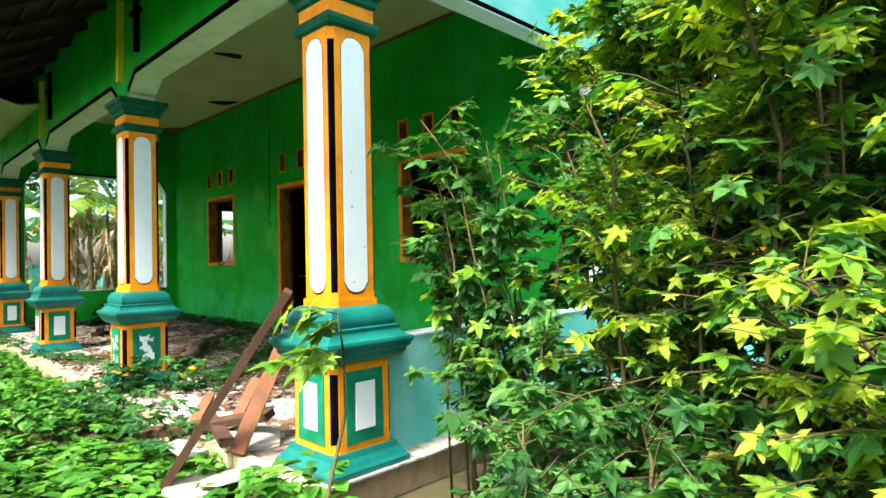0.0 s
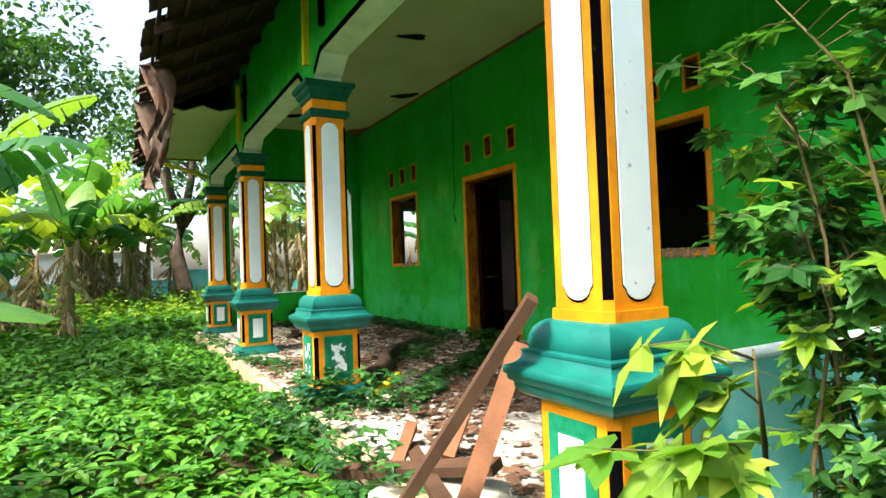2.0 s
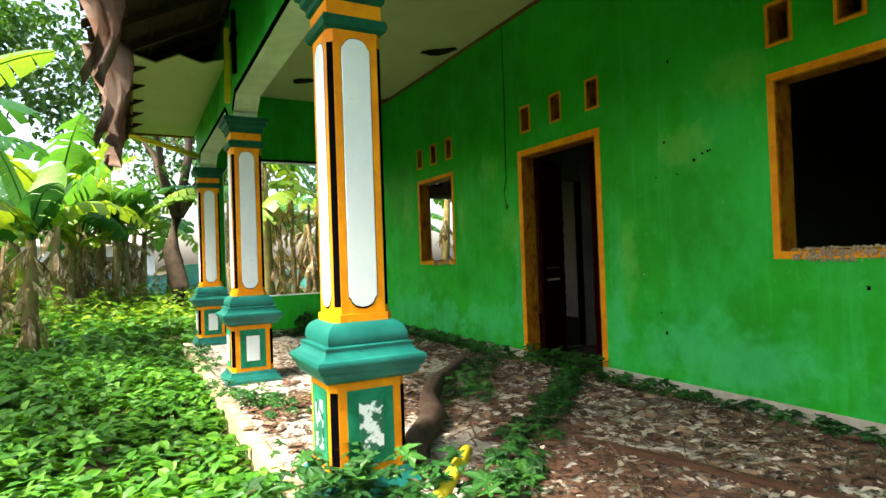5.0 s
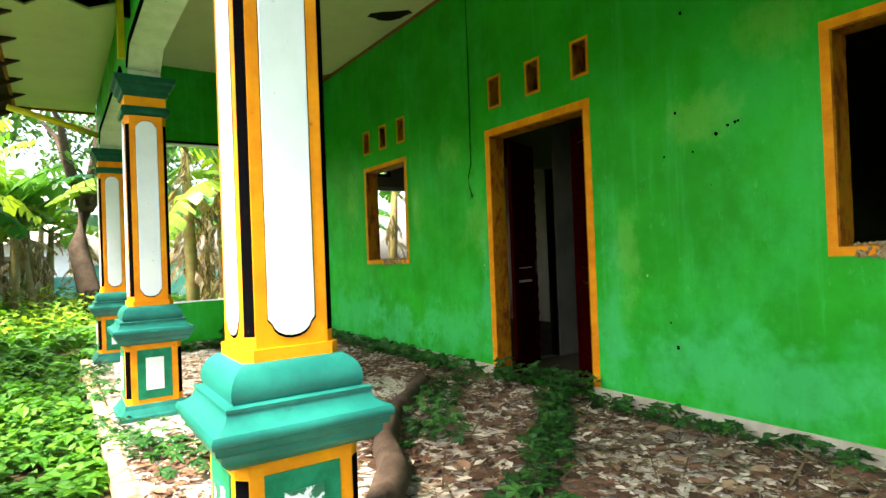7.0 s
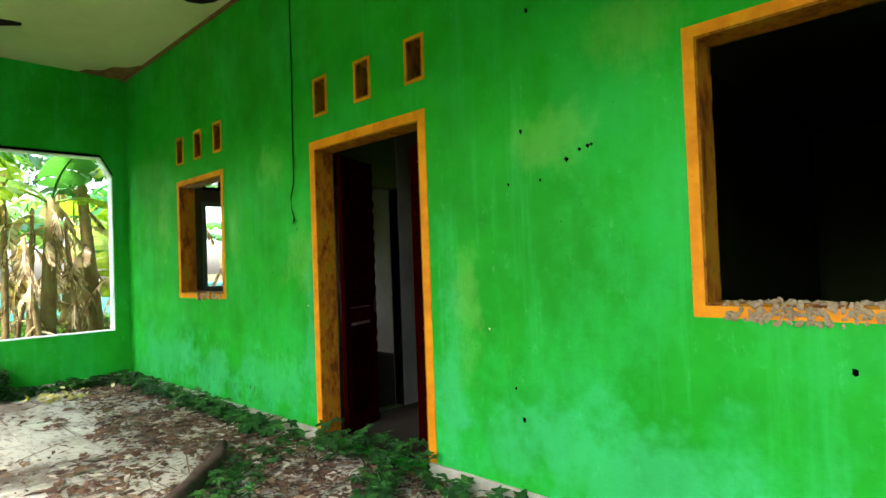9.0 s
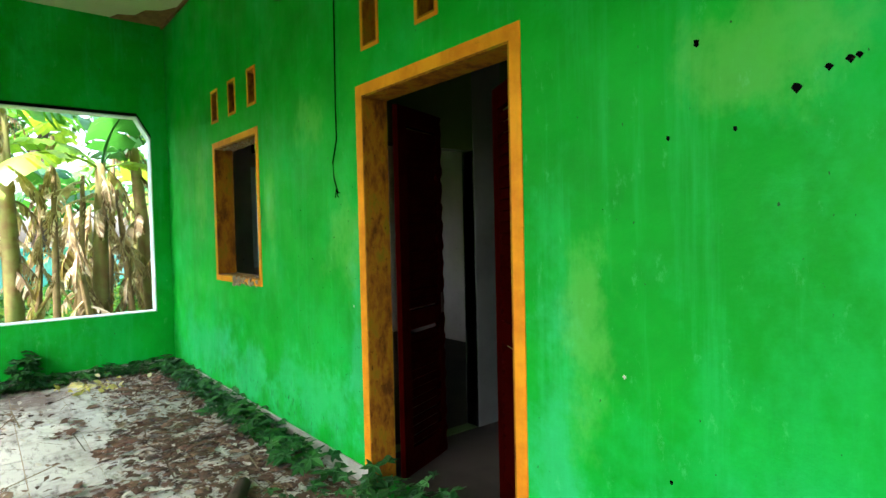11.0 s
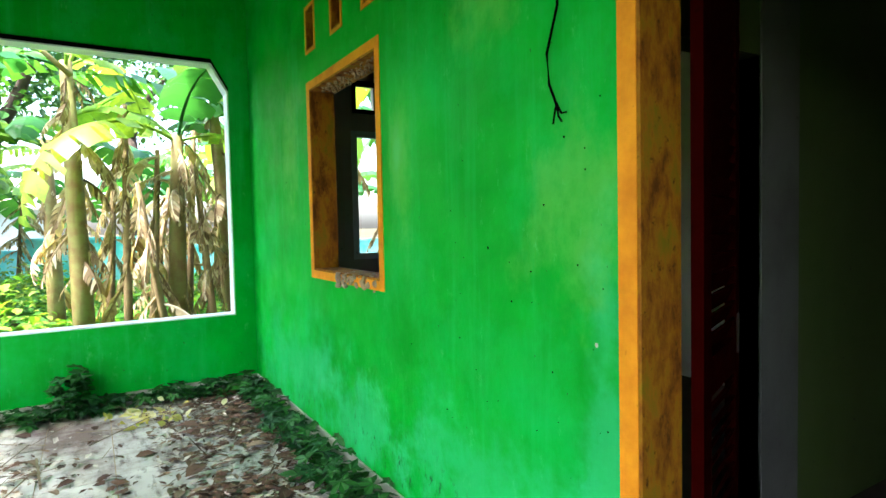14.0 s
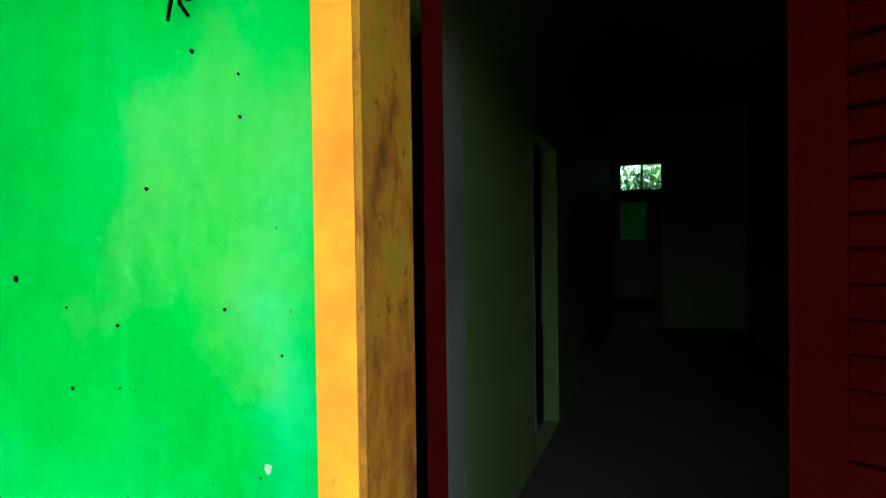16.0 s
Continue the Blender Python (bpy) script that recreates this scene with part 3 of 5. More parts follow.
def tube(bm, pts, radii, sides=6, mi=0):
    """A tapered tube along points."""
    prev = None
    for i, (p, r) in enumerate(zip(pts, radii)):
        p = Vector(p)
        d = Vector(pts[min(i + 1, len(pts) - 1)]) - Vector(pts[max(i - 1, 0)])
        q = d.to_track_quat("Z", "Y")
        ring = [bm.verts.new(p + q @ Vector((math.cos(2 * math.pi * k / sides) * r, math.sin(2 * math.pi * k / sides) * r, 0))) for k in range(sides)]
        if prev:
            for k in range(sides):
                f = bm.faces.new([prev[k], prev[(k + 1) % sides], ring[(k + 1) % sides], ring[k]])
                f.material_index, f.smooth = mi, True
        else:
            bm.faces.new(ring[::-1]).material_index = mi
        prev = ring
    bm.faces.new(prev).material_index = mi


rng = random.Random(7)


def u(a, b):
    return rng.uniform(a, b)


# ---- weeds over the yard ----
def weeds(name, region, density, height, size, label, leaf=None):
    x0, x1, y0, y1 = region
    spots = []
    count = int((x1 - x0) * (y1 - y0) * density)
    for _ in range(count):
        x, y = u(x0, x1), u(y0, y1)
        hill = 0.5 + 0.5 * noise.noise((x * 0.55, y * 0.55, 3.0)) + 0.25 * noise.noise((x * 2.1, y * 2.1, 9.0))
        h = height * max(0.22, hill + u(-0.2, 0.2))
        if -0.75 < y - path_y(x) < 0.35 and x > -4.9:
            h *= 0.35
        if -14 < x < -2.5 and 1.15 < y:
            h *= 0.5
        lean = (u(-0.1, 0.1), u(-0.1, 0.1))
        for k in range(rng.randint(6, 10)):
            f = u(0.45, 1.0)
            yaw = u(0, 360)
            s = size * u(0.6, 1.25)
            p = (x + lean[0] * f + 0.03 * math.cos(radians(yaw)), y + lean[1] * f + 0.03 * math.sin(radians(yaw)), h * f)
            spots.append((p, (u(-35, 25), u(-20, 20), yaw), s))
    ob = new(name, scattered(name, spots, ovate(), leaf or WEED))
    return tagged(ob, label, "weeds", kind="stuff")


def path_y(x):
    """The trodden line through the yard."""
    return 0.15 + 0.3 * max(0, -x)


weeds("weeds", (-13.5, 2.6, -4.5, 1.62), 100, 0.50, 0.11, "dense low green broadleaf weeds covering the yard")
weeds("far_weeds", (-27, -13.2, -9, 9), 22, 0.6, 0.19, "sunlit green weeds in the yard beyond the porch")


weeds("undergrowth", (-26, -15.5, -7, 3.2), 11, 1.3, 0.17, "tall yellowish green undergrowth between the banana plants", UNDER)
weeds("grove_undergrowth", (-21, -15.0, 3.0, 9), 12, 0.8, 0.13, "yellowish green undergrowth in the dried grove", UNDER)


# ---- wild shrubs beside the porch ----
def shrub(base, height, spread, branches, label, size=(0.06, 0.14), lean=(0, 0), full=1.0, lit_share=0.58):
    th = thing("wild_shrub", base, label, "shrub", "wild shrubs by the porch")
    spots, far = [], []
    for _ in range(branches):
        a = u(0, 2 * math.pi)
        r = spread * math.sqrt(u(0.02, 1))
        sprig = branches == 1
        wood = bmesh.new()
        tip = Vector((r * math.cos(a) + lean[0], r * math.sin(a) + lean[1], height * (1.0 if sprig else u(0.6, 1.0))))
        root = Vector((u(-0.12, 0.12), u(-0.12, 0.12), 0))
        pts = [root.lerp(tip, f) + Vector((u(-0.05, 0.05), u(-0.05, 0.05), 0.18 * height * math.sin(math.pi * f))) * (1 if 0 < f < 1 else 0) for f in (0, 0.25, 0.5, 0.75, 1)]
        tube(wood, pts, [0.009, 0.008, 0.006, 0.005, 0.002], 5)
        for k in range(int(17 * height * full)):
            f = u(0.6 if sprig else 0.12, 1.0)
            i = min(3, int(f * 4))
            p = pts[i].lerp(pts[i + 1], f * 4 - i)
            yaw = u(0, 360)
            twig = u(0.10, 0.34)
            end = p + Vector((-twig * math.sin(radians(yaw)), twig * math.cos(radians(yaw)), u(-0.02, 0.16)))
            tube(wood, [p, p.lerp(end, 0.5) + Vector((0, 0, 0.02)), end], [0.003, 0.002, 0.0015], 3)
            for _ in range(5):
                g = u(0.3, 1.0)
                q = p.lerp(end, g)
                # upper leaves mostly take the lighter copy, painted as if sunlit
                (spots if u(0, 1) > (0.0 if height < 1.5 else 0.15 if q.z < 0.5 * height else lit_share) else far).append((q, (u(-55, 15), u(-25, 25), yaw + u(-70, 70)), u(*size)))
        part("stem", wood, STEM, th, "thin brown stem")
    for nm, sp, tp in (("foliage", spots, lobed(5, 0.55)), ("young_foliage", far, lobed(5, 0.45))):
        ob = new(nm, scattered(nm, sp, tp, UNDER if branches == 1 else SHRUB if nm == "foliage" else LIT_LEAF))
        ob.parent = th
    return th


for bx, by, h, sp, br, sz, ln in (
        (-1.75, 2.55, 2.1, 0.55, 8, (0.05, 0.11), (-0.1, 0)), (-1.15, 1.85, 1.25, 0.35, 6, (0.05, 0.10), (0.0, 0)),
        (-2.05, 2.42, 2.1, 0.3, 5, (0.05, 0.12), (-0.12, 0.1)), (-1.56, 1.26, 1.16, 0.1, 1, (0.08, 0.125), (0.0, 0.05)),
        (-0.85, 2.55, 3.3, 0.7, 13, (0.05, 0.11), (0, 0)), (-0.35, 1.95, 3.2, 0.55, 13, (0.05, 0.11), (0.1, 0.1)),
        (0.35, 2.45, 3.2, 0.8, 15, (0.05, 0.12), (0, 0)), (-1.55, 3.6, 2.2, 0.7, 6, (0.07, 0.14), (0, 0)),
        (-0.3, 3.6, 3.3, 0.9, 11, (0.07, 0.15), (0, 0)), (0.95, 1.75, 2.7, 0.6, 12, (0.07, 0.14), (0.1, 0.1)),
        (-0.65, 1.45, 1.0, 0.3, 6, (0.04, 0.09), (-0.05, 0.05)), (1.0, 3.6, 3.4, 0.9, 12, (0.08, 0.16), (0, 0)),
        (-0.42, 1.28, 0.85, 0.22, 4, (0.07, 0.13), (0.0, 0.05)), (0.1, 1.55, 1.5, 0.4, 8, (0.04, 0.09), (-0.1, 0.1)), (-0.75, 2.0, 1.9, 0.5, 10, (0.04, 0.09), (0.0, 0.1)), (-1.2, 2.75, 2.5, 0.5, 9, (0.04, 0.10), (0, 0))):
    shrub((bx, by, 0), h, sp, br, "tall wild shrub with bright green hand-shaped leaves", tuple(q * (1.0 if bx < -1.0 or br < 5 else 0.82) for q in sz), ln, 0.22 if br == 1 else 0.6 if bx < -1.0 else 1.25, 0.1 if bx < -1.0 else 0.58)


# ---- creepers on the porch floor ----
def creeper(pts, count, width, label, size=(0.05, 0.10), lift=0.10):
    th = thing("creeper", pts[0], label, "vine", "creepers on the porch")
    o = Vector(pts[0])
    spots, wood = [], bmesh.new()
    vp = [Vector(p) for p in pts]
    tube(wood, [p - o + Vector((0, 0, 0.012)) for p in vp], [0.006] * len(vp), 4)
    for _ in range(count):
        f = u(0, len(vp) - 1.0001)
        p = vp[int(f)].lerp(vp[int(f) + 1], f - int(f)) - o
        a = u(0, 2 * math.pi)
        r = width * u(0, 1) ** 0.7
        spots.append(((p.x + r * math.cos(a), p.y + r * math.sin(a), max(0.012, p.z + u(0.02, lift))), (u(-25, 25), u(-25, 25), u(0, 360)), u(*size)))
    part("vine_stem", wood, STEM, th)
    ob = new("foliage", scattered("foliage", spots, lobed(5, 0.5), VINE))
    ob.parent = th


F = FLOOR
creeper([(-12.8, 4.86, F), (-11.5, 4.85, F), (-10.0, 4.83, F), (-8.75, 4.8, F)], 420, 0.15, "dark green creeper along the foot of the wall", (0.06, 0.13), 0.14)
creeper([(-7.15, 4.8, F), (-6.0, 4.85, F), (-4.5, 4.87, F), (-2.9, 4.85, F)], 240, 0.12, "dark green creeper along the foot of the wall")
creeper([(-7.5, 4.75, F), (-7.0, 4.3, F), (-6.5, 3.7, F), (-6.0, 3.1, F), (-5.3, 2.5, F)], 340, 0.16, "trailing dark green creeper across the tiles")
creeper([(-8.6, 4.55, F), (-8.2, 4.1, F), (-7.7, 3.7, F), (-7.2, 3.4, F)], 150, 0.25, "trailing dark green creeper across the tiles")
creeper([(-8.4, 4.9, F), (-7.9, 4.95, F), (-7.2, 4.85, F)], 170, 0.22, "leafy creeper spilling over the doorstep", lift=0.2)
creeper([(-12.75, 2.4, F), (-12.8, 3.2, F), (-12.8, 4.0, F), (-12.8, 4.8, F)], 270, 0.15, "dark green creeper along the dwarf wall", (0.06, 0.12), 0.13)
creeper([(-12.78, 3.55, F), (-12.82, 3.5, F + 0.2)], 75, 0.15, "tuft of leaves by the dwarf wall", (0.06, 0.13), 0.18)
creeper([(-5.9, 1.72, F), (-5.6, 1.85, F), (-5.45, 2.15, F), (-5.0, 2.35, F)], 190, 0.26, "leafy creeper round the foot of the column", (0.05, 0.11), 0.28)
creeper([(-6.2, 1.65, 0.05), (-5.5, 1.55, 0.1), (-4.6, 1.6, 0.1), (-3.6, 1.6, 0.05)], 230, 0.26, "leafy creeper along the porch edge", (0.05, 0.11), 0.25)
creeper([(-9.3, 1.75, F), (-8.4, 1.9, F), (-7.6, 2.2, F)], 120, 0.28, "thin creeper over the porch edge", (0.05, 0.09), 0.08)
creeper([(-12.4, 1.75, F), (-11.2, 1.75, F), (-9.9, 1.75, F)], 90, 0.2, "thin creeper over the porch edge", (0.05, 0.09), 0.08)


# ---- litter ----
def litter(name, spots_fn, count, mat, template, size, label, category):
    spots = []
    while len(spots) < count:
        x, y = spots_fn()
        if any(abs(x - c) < 0.3 and abs(y - COLUMN_Y) < 0.3 for c in COLUMN_X):
            continue
        spots.append(((x, y, F + 0.004 + u(0, 0.02)), (u(-14, 14), u(-14, 14), u(0, 360)), u(*size)))
    return tagged(new(name, scattered(name, spots, template, mat)), label, category, kind="stuff")


def dirty_spot():
    while True:
        x, y = u(-12.8, -2.9), u(1.75, 4.9)
        if u(0, 1) < 0.06 + 1.1 * max(0, noise.noise((x * 0.9, y * 0.9, 5))) + (0.45 if y > 4.0 else 0) + (0.35 if -8.5 < x < -5 else 0):
            return x, y


litter("leaf_litter", dirty_spot, 8000, LITTER, scraps(), (0.02, 0.085), "rotting brown leaves and dirt on the tiles", "leaf litter")
litter("dead_leaves", dirty_spot, 850, LITTER, ovate(), (0.07, 0.17), "curled dark brown dead leaves on the tiles", "dead leaves")
thin = (np.array([(-0.5, -0.012, 0), (0.5, -0.012, 0.02), (0.5, 0.012, 0.02), (-0.5, 0.012, 0)]), [(0, 1, 2, 3)])
litter("twigs", dirty_spot, 1200, STRAW, thin, (0.12, 0.6), "dry twigs and straw scattered on the tiles", "twigs")


SOIL = leaf_material("soil", (0.05, 0.025, 0.014), (0.11, 0.055, 0.032), (0.19, 0.10, 0.06), rough=0.95, glow=0.0)


def crust():
    """A thin ragged crumb of dried soil."""
    v = [(0, 0, 0.08)] + [((0.5 + 0.22 * math.sin(k * 2.3)) * math.cos(k * 0.698), (0.42 + 0.2 * math.cos(k * 3.1)) * math.sin(k * 0.698), 0.0) for k in range(9)]
    return np.array(v), [(0, k, k % 9 + 1) for k in range(1, 10)]


def soil_spot():
    while True:
        x, y = u(-12.8, -2.9), u(1.8, 4.93)
        n = noise.noise((x * 0.7, y * 1.1, 1.0)) + 0.6 * noise.noise((x * 2.2, y * 2.6, 8.0))
        near = (0.35 if -8.2 < x < -4.3 and 2.3 < y < 4.0 else 0) + (0.45 if y > 4.15 else 0) + (-0.35 if x < -9.5 and y < 3.5 else 0)
        if n + near > u(0.1, 0.75):
            return x, y


litter("soil", soil_spot, 5000, SOIL, crust(), (0.02, 0.10), "dried reddish soil caked on the tiles", "soil")
FLAKE = painted((0.55, 0.50, 0.42), (0.38, 0.33, 0.26), (0.1, 0.08, 0.06), 0.4, 9, rough=0.9)
litter("plaster_flakes", dirty_spot, 4600, FLAKE, scraps(), (0.012, 0.11), "pale flakes of broken plaster on the porch", "flakes")


# ---- banana plants ----
def banana_leaf(length, width, droop, tear, fold=0.25, segs=14, start=62):
    """A blade from the stalk along +y that arches over, with torn edges, as one mesh."""
    bm = bmesh.new()
    mid, z, y, pitch = [], 0.0, 0.0, radians(start)
    for k in range(segs + 1):
        mid.append((y, z, pitch))
        y += length / segs * math.cos(pitch)
        z += length / segs * math.sin(pitch)
        pitch -= radians(droop) / segs
    def w(f):
        return width * 0.5 * (max(0.0, math.sin(math.pi * min(1, f * 0.92 + 0.06))) ** 0.55) * (0.06 if f < 0.16 else 0.7 if f < 0.23 else 1)
    for s in (-1, 1):
        k = 0
        while k < segs:
            span = 1 if u(0, 1) < tear else 2
            span = min(span, segs - k)
            sag = u(0.0, 0.9) * tear
            rows = []
            for j in range(k, k + span + 1):
                yy, zz, pp = mid[j]
                gap = (0.012 if j == k else -0.012 if j == k + span else 0) * length * tear
                a = fold - sag
                half = w(j / segs)
                rows.append((bm.verts.new((0, yy, zz)), bm.verts.new((s * half * 0.55, yy + gap, zz + half * 0.55 * a)), bm.verts.new((s * half, yy + gap * 2, zz + half * (a - 0.25 * (1 + tear))))))
            for p, q in zip(rows, rows[1:]):
                for c in (0, 1):
                    fc = [p[c], p[c + 1], q[c + 1], q[c]]
                    f = bm.faces.new(fc if s > 0 else fc[::-1])
                    f.smooth = True
            k += span
    tube(bm, [(0, yy, zz - 0.012) for yy, zz, _ in mid], [0.03 * (1 - 0.85 * k / segs) for k in range(segs + 1)], 4)
    return bm


LEAF_KINDS = [finish("leaf", banana_leaf(u(2.2, 2.9), u(0.72, 0.95), d, t, 0.1, segs=20), BANANA) for d, t in ((28, 0.1), (70, 0.3), (105, 0.5), (50, 0.55), (135, 0.55), (90, 0.2))]
DRY_KINDS = [finish("dry_leaf", banana_leaf(u(0.6, 1.5), u(0.06, 0.2), d, 0.95, -0.9, 9, st), DRY) for d, st in ((35, -48), (60, -25), (30, -55), (75, -5), (45, -40), (25, -60), (70, -15))]


def banana(at, height, leaves, dry, lean=4.0, scale=1.0, up=(-42, 14)):
    label = "dry withered banana stem with hanging brown leaves" if leaves < 3 else "banana plant with broad torn green leaves"
    th = thing("banana_plant", at, label, "banana plant", "banana plants round the house")
    bm = bmesh.new()
    la = u(0, 6.28)
    dx, dy = math.cos(la) * math.tan(radians(lean)), math.sin(la) * math.tan(radians(lean))
    pts = [(dx * z, dy * z, z) for z in (-0.1, height * 0.3, height * 0.65, height)]
    girth = 1.0 if leaves > 2 else 0.42
    tube(bm, pts, [0.13 * girth, 0.12 * girth, 0.10 * girth, 0.07 * girth], 9)
    part("pseudostem", bm, PSEUDO if leaves > 2 else DRYSTEM, th)
    a0 = u(0, 360)
    for k in range(leaves):
        ob = new("leaf", rng.choice(LEAF_KINDS))
        ob.parent = th
        ob.matrix_basis = pose(dx * height, dy * height, height - 0.1, u(*up), 0, a0 + k * 137.5) @ Matrix.Scale(scale * u(0.8, 1.1), 4)
    for k in range(dry):
        ob = new("dry_leaf", rng.choice(DRY_KINDS))
        ob.parent = th
        z = height * u(0.3, 1.0)
        ob.matrix_basis = pose(dx * z, dy * z, z, u(-26, 16), u(-30, 30), u(0, 360)) @ Matrix.Scale(scale * u(0.4, 1.0), 4)
    return th


DRYSTEM = painted((0.22, 0.16, 0.08), (0.13, 0.085, 0.045), (0.05, 0.03, 0.02), 0.7, 6, rough=0.85)
banana((-13.9, -0.45, 0), 1.9, 8, 30, 2, 0.82, (-14, 26))
banana((-12.2, -1.6, 0), 2.4, 9, 12, 2, 1.3, (-4, 30))
banana((-15.6, -1.7, 0), 1.6, 0, 26, 5, 1.0)
banana((-16.4, -1.3, 0), 1.9, 1, 26, 6, 1.0)
for x, y, h, n, d in ((-19.4, -0.75, 2.7, 9, 7), (-8.7, -2.05, 3.2, 8, 3), (-13.8, -4.0, 3.2, 8, 3), (-20.5, -2.6, 2.8, 8, 6), (-22.5, -0.3, 2.5, 7, 6), (-24.5, -3.6, 2.8, 8, 6),
                      (-25.0, 1.2, 2.6, 6, 7), (-19.0, -5.0, 3.0, 8, 5), (-16.3, -4.6, 3.2, 8, 4)):
    banana((x, y, 0), h, n, d + 5, 4.0, 1.15)
# the dried-up grove outside the west opening: shaggy stems in front, greener plants behind
for x, y, h, n, d, le in ((-15.5, 4.05, 3.3, 0, 16, 10), (-15.35, 4.3, 2.7, 0, 14, 12), (-15.9, 4.65, 2.9, 6, 16, 3), (-15.6, 5.1, 2.5, 0, 18, 8), (-16.1, 5.5, 3.4, 5, 16, 5),
                          (-15.5, 5.9, 2.6, 0, 18, 9), (-16.4, 6.3, 3.1, 1, 18, 7), (-15.7, 6.8, 3.0, 5, 16, 4), (-16.6, 7.3, 2.8, 0, 18, 9), (-16.0, 7.9, 3.3, 5, 16, 5), (-17.2, 4.4, 2.3, 0, 16, 9),
                          (-15.2, 4.5, 2.2, 0, 12, 12), (-15.3, 5.5, 2.3, 0, 13, 12), (-16.2, 3.85, 2.6, 0, 20, 9), (-15.2, 6.4, 2.4, 0, 13, 10), (-16.8, 4.9, 3.6, 0, 18, 7)):
    banana((x, y, 0), h, n, d, le, 0.85)
for k in range(11):
    banana((-18.2 - 4.0 * u(0, 1), 4.6 + 0.5 * k + u(-0.3, 0.3), 0), u(2.0, 3.2), (rng.randint(5, 7), 0, 4)[k % 3], rng.randint(9, 13), u(2, 8), 0.9)
for k in range(16):
    banana((-22 - 6 * u(0, 1), (u(-6, 1.4) if k < 11 else u(4.8, 10)), 0), u(2.4, 3.4), rng.randint(4, 7), rng.randint(4, 7), u(2, 8), 1.0)
# brown and yellowing thicket in front of the boundary wall
for k in range(24):
    banana((-20.5 - 6.5 * u(0, 1), -8 + 0.43 * k + u(-0.4, 0.4), 0), u(1.6, 3.0), (0, 3, 0, 2)[k % 4], rng.randint(14, 20), u(3, 12), 0.95)
drooping = banana((-18.3, 3.2, 0), 3.1, 5, 16, 2, 0.9)
for turn, tip in ((178, -38), (150, -20)):
    hung = new("leaf", LEAF_KINDS[1])
    hung.parent = drooping
    hung.matrix_basis = pose(0, -0.1, 3.0, tip, 0, turn) @ Matrix.Scale(0.85, 4)
sapling = banana((-4.1, -1.15, 0), 1.05, 4, 2, 3, 0.6)
low_leaf = new("leaf", LEAF_KINDS[0])
low_leaf.parent = sapling
low_leaf.matrix_basis = pose(0.0, -0.45, 1.36, -55, 0, -14) @ Matrix.Scale(0.78, 4)
# a fruiting plant, its bunch hanging under the crown
banana((-15.9, 3.6, 0), 3.75, 5, 34, 1.5, 0.9)


def fruit_bunch(at):
    th = thing("banana_bunch", at, "hanging bunch of unripe green bananas", "bananas")
    bm = bmesh.new()
    tube(bm, [(0, 0.86, 0.0), (0, 0.5, 0.34), (0, 0.12, 0.40), (0, 0, 0.22), (0, 0, -0.38)], [0.035, 0.032, 0.03, 0.026, 0.02], 6)
    part("stalk", bm, PSEUDO, th)
    bm = bmesh.new()
    tube(bm, [(0, 0, 0), (0.06, 0, 0.0), (0.11, 0, 0.04), (0.14, 0, 0.10)], [0.012, 0.022, 0.022, 0.010], 6)
    finger = finish("banana", bm, FRUIT)
    for tier in range(6):
        for k in range(9):
            ob = new("banana", finger)
            ob.parent = th
            ob.matrix_basis = pose(0, 0, 0.18 - tier * 0.09, u(-8, 8), u(-8, 8), k * 40 + tier * 17) @ Matrix.Scale(1.6 - 0.09 * tier, 4)


FRUIT = painted((0.12, 0.30, 0.03), (0.18, 0.36, 0.05), (0.05, 0.1, 0.02), 0.4, 12, rough=0.5)
fruit_bunch((-15.85, 2.72, 3.55))


# ---- trees ----
def tree(at, limbs, crown_points, leaf_count, spread, label, leaf=0.18, trunk_r=0.22, trunk=((0, 0, 0), (0.1, 0.12, 0.9), (-0.1, -0.06, 1.9), (0.05, 0.12, 2.9))):
    th = thing("tree", at, label, "tree", "trees beyond the porch")
    bm = bmesh.new()
    tube(bm, trunk, [trunk_r * f for f in (1.15, 0.9, 0.8, 0.75)], 10)
    for tip in limbs:
        a, b = Vector(trunk[-1]) - Vector((0, 0, 0.15)), Vector(tip)
        tube(bm, [a, a.lerp(b, 0.35) + Vector((u(-0.2, 0.2), u(-0.2, 0.2), 0.2)), a.lerp(b, 0.7) + Vector((u(-0.2, 0.2), u(-0.2, 0.2), 0.15)), b], [trunk_r * 0.6, trunk_r * 0.42, trunk_r * 0.25, 0.03], 7)
    part("trunk", bm, BARK, th, "dark furrowed trunk and limbs")
    spots = []
    clumps = [(Vector(rng.choice(crown_points)) + Vector((rng.gauss(0, spread), rng.gauss(0, spread), rng.gauss(0, spread * 0.6)))) for _ in range(leaf_count // 40)]
    for c in clumps:
        for _ in range(40):
            p = c + Vector((rng.gauss(0, 0.3), rng.gauss(0, 0.3), rng.gauss(0, 0.22)))
            spots.append((p, (u(-70, 20), u(-30, 30), u(0, 360)), leaf * u(0.7, 1.3)))
    ob = new("crown", scattered("crown", spots, ovate(), CROWN))
    ob.parent = th
    return th


